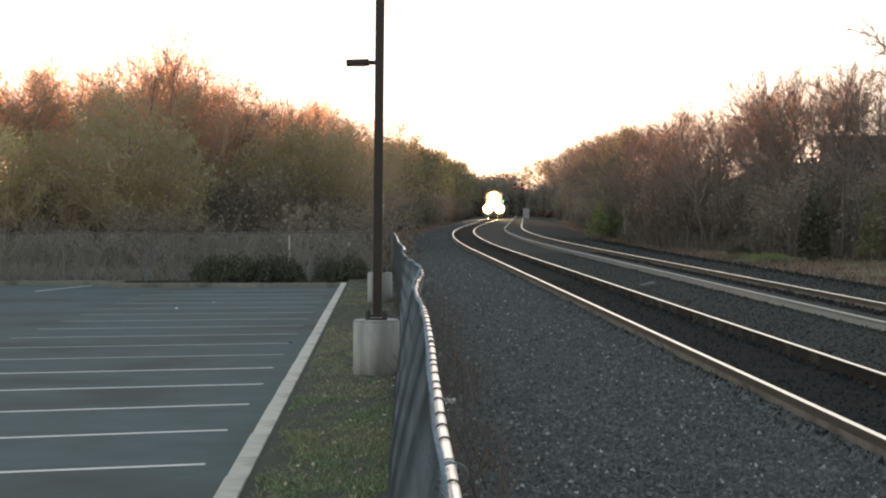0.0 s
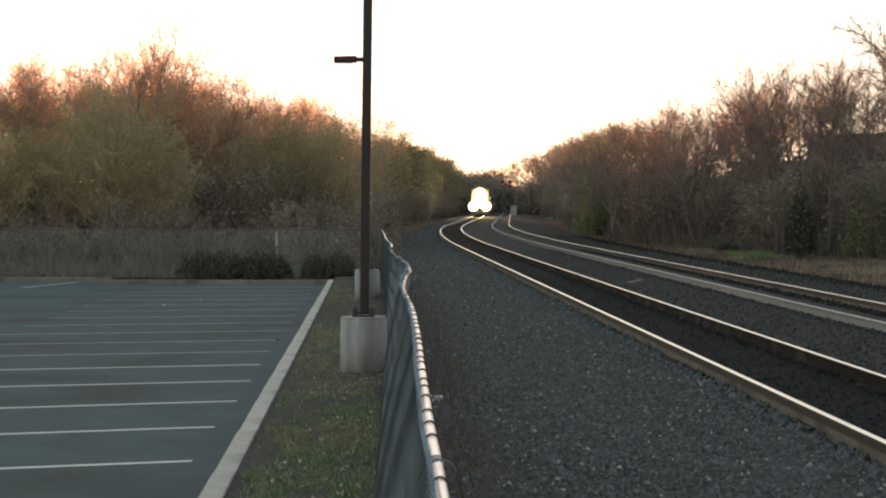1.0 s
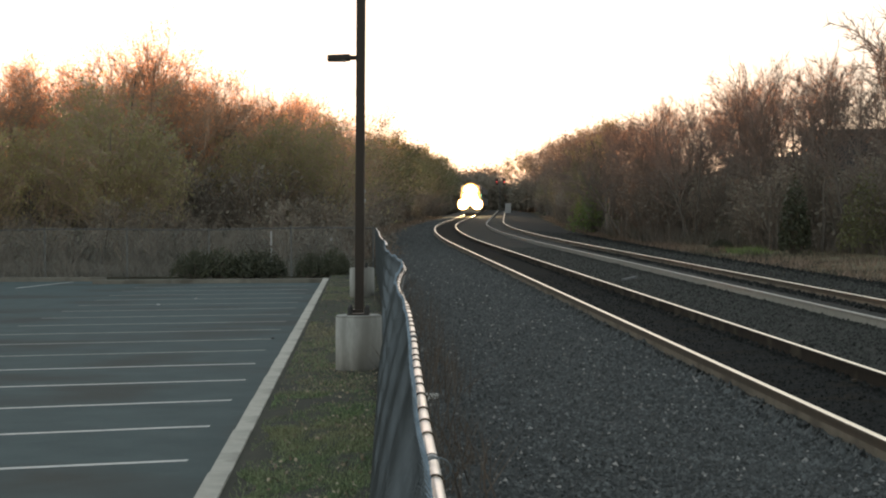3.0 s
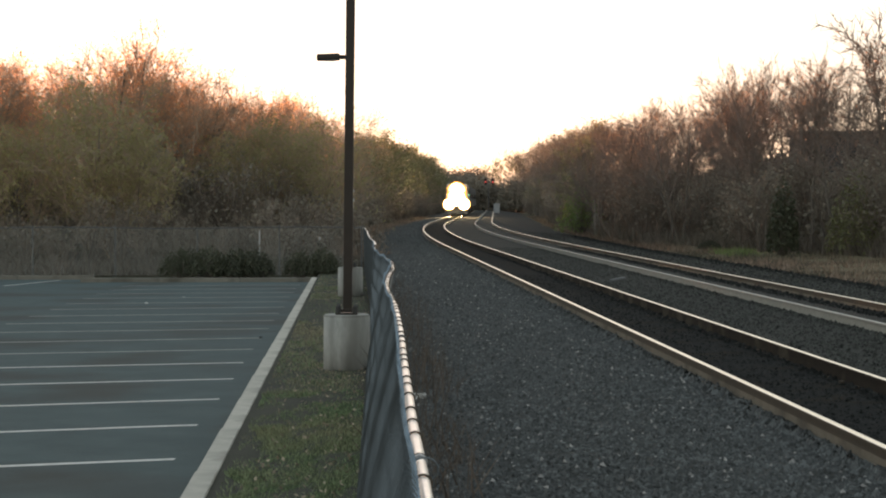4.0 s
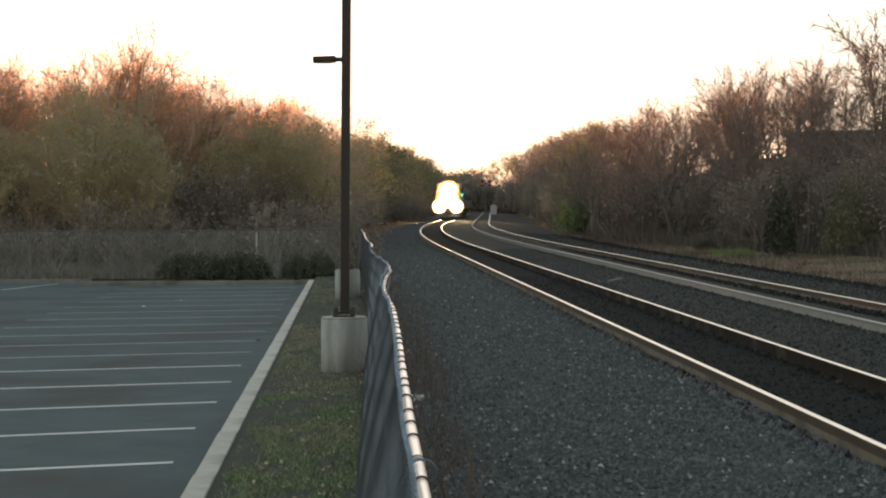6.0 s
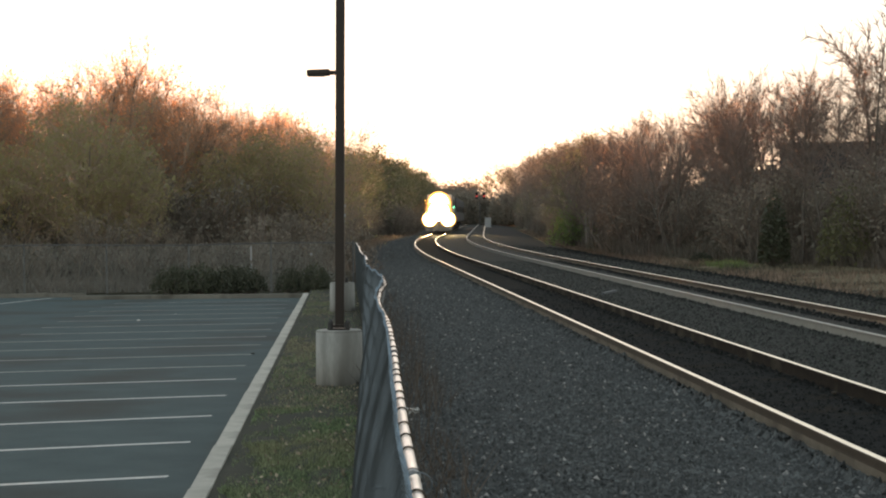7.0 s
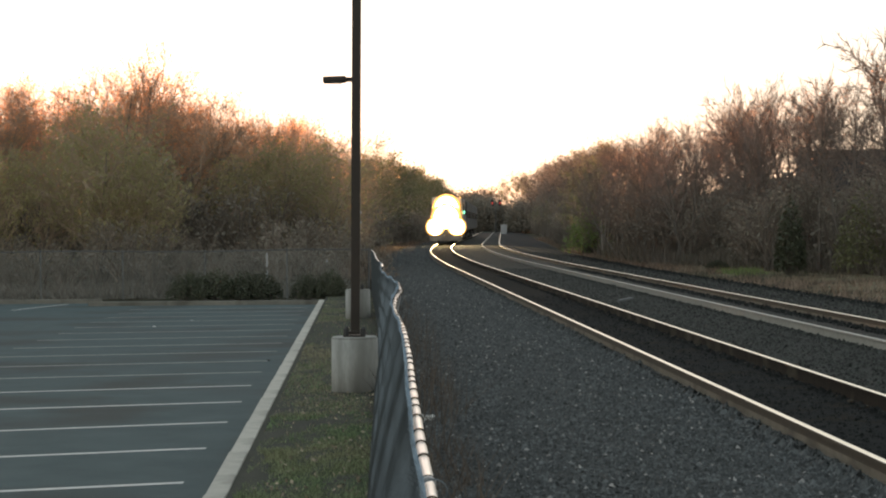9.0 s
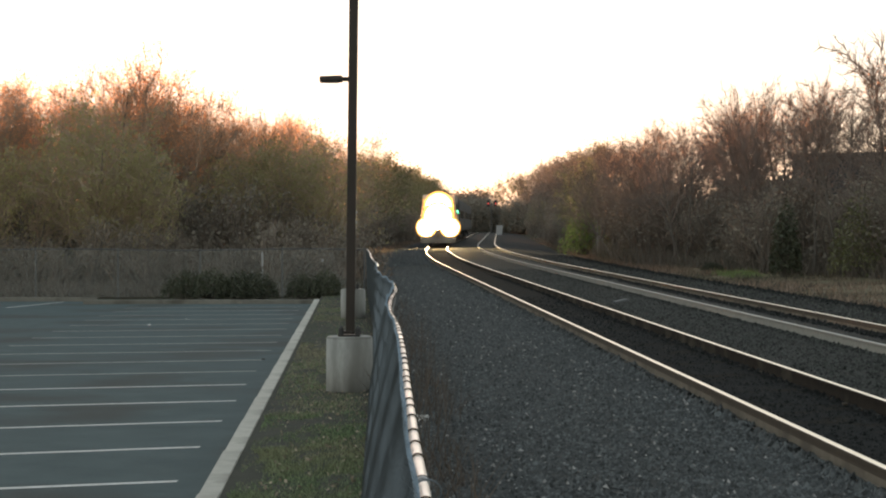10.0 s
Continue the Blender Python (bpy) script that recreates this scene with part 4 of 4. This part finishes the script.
        for k in range(4):
            box(bm, s * 1.42 - 0.1, s * 1.42 + 0.1, 0.75, 1.15, 0.35 + k * 0.3, 0.39 + k * 0.3)
        part("steps", bm, BLACK, lo)
    # glowing plate that imitates a green glint on the engine's side
    bm = bmesh.new()
    box(bm, 1.53, 1.56, 4.45, 4.65, 2.7, 2.95, 0.01)
    part("marker_light", bm, GREENGLINT, lo, "small glowing plate for a green side glint")
    bm = bmesh.new()
    box(bm, -0.13, 0.13, -0.05, 0.6, 0.75, 1.0, 0.03)
    part("coupler", bm, RUST, lo)
    bm = bmesh.new()
    box(bm, -1.3, 1.3, 7.6, 12.4, 0.35, 1.15, 0.12)
    part("fuel_tank", bm, BLACK, lo)
    for yb in (4.2, 16.0):
        bm = bmesh.new()
        for s in (-1, 1):
            box(bm, s * 1.05 - 0.1, s * 1.05 + 0.1, yb - 2.3, yb + 2.3, 0.45, 0.85, 0.03)
        box(bm, -1.0, 1.0, yb - 0.3, yb + 0.3, 0.5, 1.15)
        bogie = part("bogie", bm, BLACK, lo)
        for k in (-1.7, 0, 1.7):
            for s in (-1, 1):
                wheel(bogie, s * 0.75, yb + k)
    return lo


def coach(s):
    co = empty("passenger_coach", pose(track_x(303 + s), 303 + s, 0), "dark grey passenger coach coupled in the train", "railway coach", "coaches of the train")
    bm = bmesh.new()
    box(bm, -1.5, 1.5, 0.4, 25.4, 1.1, 4.1, 0.25)
    body = part("body", bm, SILVER, co)
    for sx in (-1, 1):
        for i in range(12):
            bm = bmesh.new()
            box(bm, sx * 1.5 - 0.012, sx * 1.5 + 0.012, 2.6 + i * 1.75, 3.9 + i * 1.75, 2.35, 3.1, 0.01)
            part("window", bm, GLASS, body)
    for yb in (4.0, 21.8):
        bm = bmesh.new()
        for sx in (-1, 1):
            box(bm, sx * 1.05 - 0.09, sx * 1.05 + 0.09, yb - 1.7, yb + 1.7, 0.4, 0.75, 0.03)
        box(bm, -0.95, 0.95, yb - 0.25, yb + 0.25, 0.5, 1.12)
        bogie = part("bogie", bm, BLACK, co)
        for k in (-1.25, 1.25):
            for sx in (-1, 1):
                wheel(bogie, sx * 0.75, yb + k)
    return co


engine = locomotive()
coaches = [(20.6 + 26.0 * i, coach(20.6 + 26.0 * i)) for i in range(3)]


# ---- small things ----
def scraps():
    bm = bmesh.new()
    box(bm, -0.065, 0.065, -0.05, 0.05, 0.0, 0.08, 0.015)
    for v in bm.verts:
        v.co += Vector((random.uniform(-0.03, 0.03), random.uniform(-0.03, 0.03), random.uniform(0, 0.04)))
    o = tagged(part("plastic_scrap", bm, WHITE), "crumpled white plastic scrap lying on the ballast", "litter")
    o.matrix_basis = pose(-0.1, 20.3, -0.385, 0, 0, 30)
    bm = bmesh.new()
    box(bm, -0.2, 0.2, -0.07, 0.07, 0.0, 0.05, 0.015)
    for v in bm.verts:
        v.co.z += 0.03 * math.sin(v.co.x * 9) + 0.03
    o = tagged(part("plastic_sheet", bm, DULL), "crumpled grey plastic sheet lying between the tracks", "litter")
    o.matrix_basis = pose(4.8, 46.2, -0.17, 0, 0, 25)
    bm = bmesh.new()
    box(bm, -0.035, 0.035, -0.01, 0.01, -0.05, 0.05, 0.005)
    o = tagged(part("fence_tag", bm, GREY), "small pale tag tied to the chain-link fence", "tag")
    o.matrix_basis = pose(-3.95, 68.57, 0.46, 4, 6, 0)
    p = empty("marker_post", pose(-6.15, 68.2, lot_z(68) - 0.05), "thin white marker post beside the chain-link fence", "post")
    bm = bmesh.new()
    rod(bm, (0, 0, -0.2), (0, 0, 1.05), 0.03, seg=8)
    part("stake", bm, GREY, p)
    bm = bmesh.new()
    box(bm, -0.03, 0.03, -0.015, 0.015, 1.15, 1.68, 0.008)
    part("sleeve", bm, GREY, p, "white reflective sleeve")
    for x, y, s in ((-3.0, 33.4, 0.03), (-6.5, 49.5, 0.026), (-7.0, 46.2, 0.034)):
        bm = bmesh.new()
        bmesh.ops.create_icosphere(bm, subdivisions=1, radius=s)
        for v in bm.verts:
            v.co = Vector((v.co.x * 1.5, v.co.y, v.co.z * 0.6 + s * 0.5))
        o = tagged(part("debris", bm, GREY if s < 0.028 else BLACK if s < 0.032 else WHITE), "small crumpled piece of litter on the asphalt", "litter", "litter on the asphalt")
        o.location = (x, y, lot_z(y))


scraps()


def scatter_stones():
    r = np.random.default_rng(5)
    tri = np.array([(1, 0, 0), (0, 1, 0), (-1, 0, 0), (0, -1, 0), (0, 0, 1)], float)
    face = np.array([[0, 1, 4], [1, 2, 4], [2, 3, 4], [3, 0, 4]])

    def bank(name, n, x_of, z_of, y_lo, y_hi, label, mat=STONE, size=(0.01, 0.027)):
        y = y_lo * (y_hi / y_lo) ** r.uniform(0, 1, n)
        k = r.uniform(0, 1, n)
        c = np.array([(x_of(b, a), b, z_of(a)) for a, b in zip(k, y)])
        s = r.uniform(*size, n)[:, None, None]
        g = r.uniform(0, 6.28, n)
        rot = np.zeros((n, 3, 3))
        rot[:, 0, 0], rot[:, 0, 1], rot[:, 1, 0], rot[:, 1, 1], rot[:, 2, 2] = np.cos(g), -np.sin(g), np.sin(g), np.cos(g), 1
        v = (tri[None] * (1 + r.normal(size=(n, 5, 3)) * 0.2) + r.normal(size=(n, 5, 3)) * 0.22) * s
        v = np.einsum("nij,nkj->nki", rot, v) + c[:, None]
        f = (np.arange(n)[:, None, None] * 5 + face[None]).reshape(-1, 3).tolist()
        tagged(link(name, mesh_of(name, v.reshape(-1, 3), f, mat)), label, "gravel", kind="stuff")
    bank("ballast_stones", 62000, lambda y, k: foot_x(y) + 0.05 + (track_x(y) - 0.84 - foot_x(y)) * k, lambda k: -0.398 + 0.204 * min(1.0, k * 1.5), 12, 95, "loose grey crushed stones of the ballast")
    bank("pale_stones", 1000, lambda y, k: foot_x(y) + 0.05 + (track_x(y) - 0.84 - foot_x(y)) * k, lambda k: -0.392 + 0.204 * min(1.0, k * 1.5), 12, 70, "scattered pale crushed stones on the ballast", PALE)
    bank("ballast_stones", 16000, lambda y, k: track_x(y) + 0.83 + 2.35 * k, lambda k: -0.161, 15, 80, "loose dark grey crushed stones between the tracks", OLDSTONE)
    bank("ballast_stones", 6000, lambda y, k: track_x(y) - 0.6 + 1.2 * k, lambda k: -0.176, 14, 50, "dark crushed stones between the rails", DARKSTONE)
    bank("ballast_stones", 22000, lambda y, k: track_x(y) - 0.84 - 3.3 * k, lambda k: -0.2 - 0.19 * max(0.0, k - 0.35) / 0.65, 90, 230, "loose grey crushed stones along the curve", STONE, (0.02, 0.05))
    big = (0.018, 0.042)
    bank("ballast_stones", 3200, lambda y, k: track_x(y) - 0.955 + 0.13 * k, lambda k: -0.2 + 0.02 * k, 13, 80, "crushed stones heaped along the rail foot", STONE, (0.025, 0.055))
    bank("ballast_stones", 900, lambda y, k: track_x(y) - 0.91 + 0.07 * k, lambda k: -0.195 + 0.02 * k, 14, 70, "dark crushed stones heaped along the rail foot", DARKSTONE, (0.02, 0.05))
    bank("ballast_stones", 900, lambda y, k: track_x(y) + 0.56 + 0.12 * k, lambda k: -0.172 + 0.02 * k, 18, 70, "dark crushed stones heaped inside the rail", DARKSTONE, big)
    bank("ballast_stones", 2600, lambda y, k: track_x(y) + 3.02 + 0.15 * k, lambda k: -0.175 + 0.02 * k, 18, 80, "crushed stones heaped along the far track", OLDSTONE, big)
    bank("ballast_stones", 9000, lambda y, k: track_x(y) + 5.1 + 3.6 * k, lambda k: -0.165 - 0.27 * max(0.0, k - 0.06), 20, 130, "dark crushed stones on the far shoulder", OLDSTONE, (0.015, 0.045))
    bank("ballast_stones", 5000, lambda y, k: track_x(y) + 8.4 + 2.2 * k, lambda k: -0.43 - 0.22 * k, 30, 130, "black cinders in the ditch", DARKSTONE, (0.03, 0.08))
    bank("ballast_stones", 2600, lambda y, k: track_x(y) + 4.3 + 0.36 * k, lambda k: -0.165 + 0.025 * k, 20, 80, "crushed stones heaped within the far track", DARKSTONE, big)


scatter_stones()


def grass(name, n, x_of, z_of, y_lo, y_hi, h, mat, label, width=0.006, bare=lambda x, y: 0.0, lean=0.45):
    r = np.random.default_rng(n)
    y = y_lo * (y_hi / y_lo) ** r.uniform(0, 1, n)
    k = r.uniform(0, 1, n)
    keep = []
    for a, b in zip(k, y):
        x = x_of(b, a)
        d = noise.noise(Vector((x * 0.9, b * 0.5, 3.0))) + 0.5 * noise.noise(Vector((x * 3, b * 1.7, 9.0)))
        if bare(x, b) > r.uniform(0, 1):
            continue
        if d > -0.28 + 0.35 * r.uniform(-1, 1):
            keep.append((x, b, z_of(b), h * r.uniform(0.4, 1.2) * (0.75 + 0.5 * max(-0.5, d))))
    p = np.array(keep)
    m = len(p)
    g = r.uniform(0, 6.28, m)
    w = np.stack([np.cos(g), np.sin(g), np.zeros(m)], 1) * (width * r.uniform(0.6, 1.6, m))[:, None]
    tip = p[:, :3] + np.stack([r.normal(size=m) * lean, r.normal(size=m) * lean, np.ones(m)], 1) * p[:, 3:4]
    v = np.stack([p[:, :3] - w, p[:, :3] + w, tip], 1).reshape(-1, 3)
    f = np.arange(m * 3).reshape(-1, 3).tolist()
    tagged(link(name, mesh_of(name, v, f, mat)), label, "grass", kind="stuff")


def worn_lawn(x, y):
    """How bare the strip is: earth beside the kerb, a worn patch beyond the lamp post."""
    edge = 0.32 * noise.noise(Vector((1.0, y * 0.6, 4.0)))
    return 0.9 if x - kerb_x(y) < edge or 36 < y < 45 else 0.78 if y > 22 else 0.0


grass("lawn_grass", 110000, lambda y, k: kerb_x(y) + 0.02 + (foot_x(y) - kerb_x(y) + 0.1) * k, lambda y: grass_z(y), 12, 68, 0.055, BLADE, "short patchy green and straw grass along the fence", bare=worn_lawn)
grass("straw_grass", 16000, lambda y, k: kerb_x(y) + 0.02 + (foot_x(y) - kerb_x(y) + 0.1) * k, lambda y: grass_z(y), 21.5, 62, 0.05, HAY, "short straw-coloured grass beyond the lamp post", bare=lambda x, y: 0.96 if 36 < y < 45 else 0.0)
grass("fresh_grass", 1300, lambda y, k: 13.3 + 1.9 * k, lambda y: -0.64, 82, 87, 0.42, BRIGHT, "tuft of fresh green grass on the verge", 0.02)
grass("verge_grass", 42000, lambda y, k: track_x(y) + 10.3 + (3.2 + max(0.0, 105 - y) * 0.2) * k, lambda y: -0.64, 40, 300, 0.32, STRAW, "tall dry brown grass on the verge", 0.02)
grass("dry_stalks", 2800, lambda y, k: foot_x(y) + 0.12 + 0.85 * k * k, lambda y: -0.4, 13, 66, 0.45, STALK, "thin dry weed stalks in the ballast by the fence", 0.006)
grass("brambles", 26000, lambda y, k: track_x(y) + 11.2 + max(0.0, 105 - y) * 0.22 + 4.5 * k, lambda y: -0.62, 72, 220, 1.25, BRAMBLE, "tall grey-brown brambles and dead weeds under the trees", 0.03, lean=0.3)
grass("weed_stalks", 240, lambda y, k: foot_x(y) + 0.3 + 0.75 * k, lambda y: -0.4, 17, 36, 0.95, STALK, "tall thin dead stalks in the ballast by the fence", 0.0055, lean=0.14)
grass("weeds", 15000, lambda y, k: track_x(y) - 2.7 - 3.0 * k ** 0.5, lambda y: -0.42, 74, 260, 0.36, STRAW, "dry brown weeds beyond the fence corner", 0.02)


grass("weeds", 16000, lambda y, k: -28.0 + 26.0 * k, lambda y: lot_z(y) - 0.08, 69.3, 74, 0.75, BRAMBLE, "dull brown weeds behind the chain-link fence", 0.02)


def litter():
    r = np.random.default_rng(8)
    y = 12 * (60 / 12) ** r.uniform(0, 1, 900)
    c = np.array([(kerb_x(b) + 0.05 + (foot_x(b) - kerb_x(b)) * k ** 0.6, b, grass_z(b) + 0.035) for b, k in zip(y, r.uniform(0, 1, 900))])
    v, f = quads(c, 0.02, r)
    tagged(link("leaf_litter", mesh_of("leaf_litter", v, f, DEADLEAF)), "pale dead leaves scattered in the grass strip", "leaf litter", kind="stuff")


litter()


# ---- what moves: the train rolls towards the viewer ----
def motions():
    def on_track(nose, front, back):
        a, b = nose + front, nose + back
        xa, xb = track_x(a), track_x(b)
        turn = -math.atan2(xb - xa, b - a)
        x = xa + (xb - xa) * (nose - a) / (b - a)
        return pose(x, nose, 0.0, 0, 0, math.degrees(turn))
    times = [0.0, 1.0, 2.0, 3.0, 4.0, 5.0, 6.0, 7.0, 8.0, 9.0, 10.0]
    walk(engine, [(t, on_track(303 - 15.3 * t, 4.2, 16.0)) for t in times])
    for s, co in coaches:
        walk(co, [(t, on_track(303 - 15.3 * t + s, 4.0, 21.8)) for t in times])


motions()
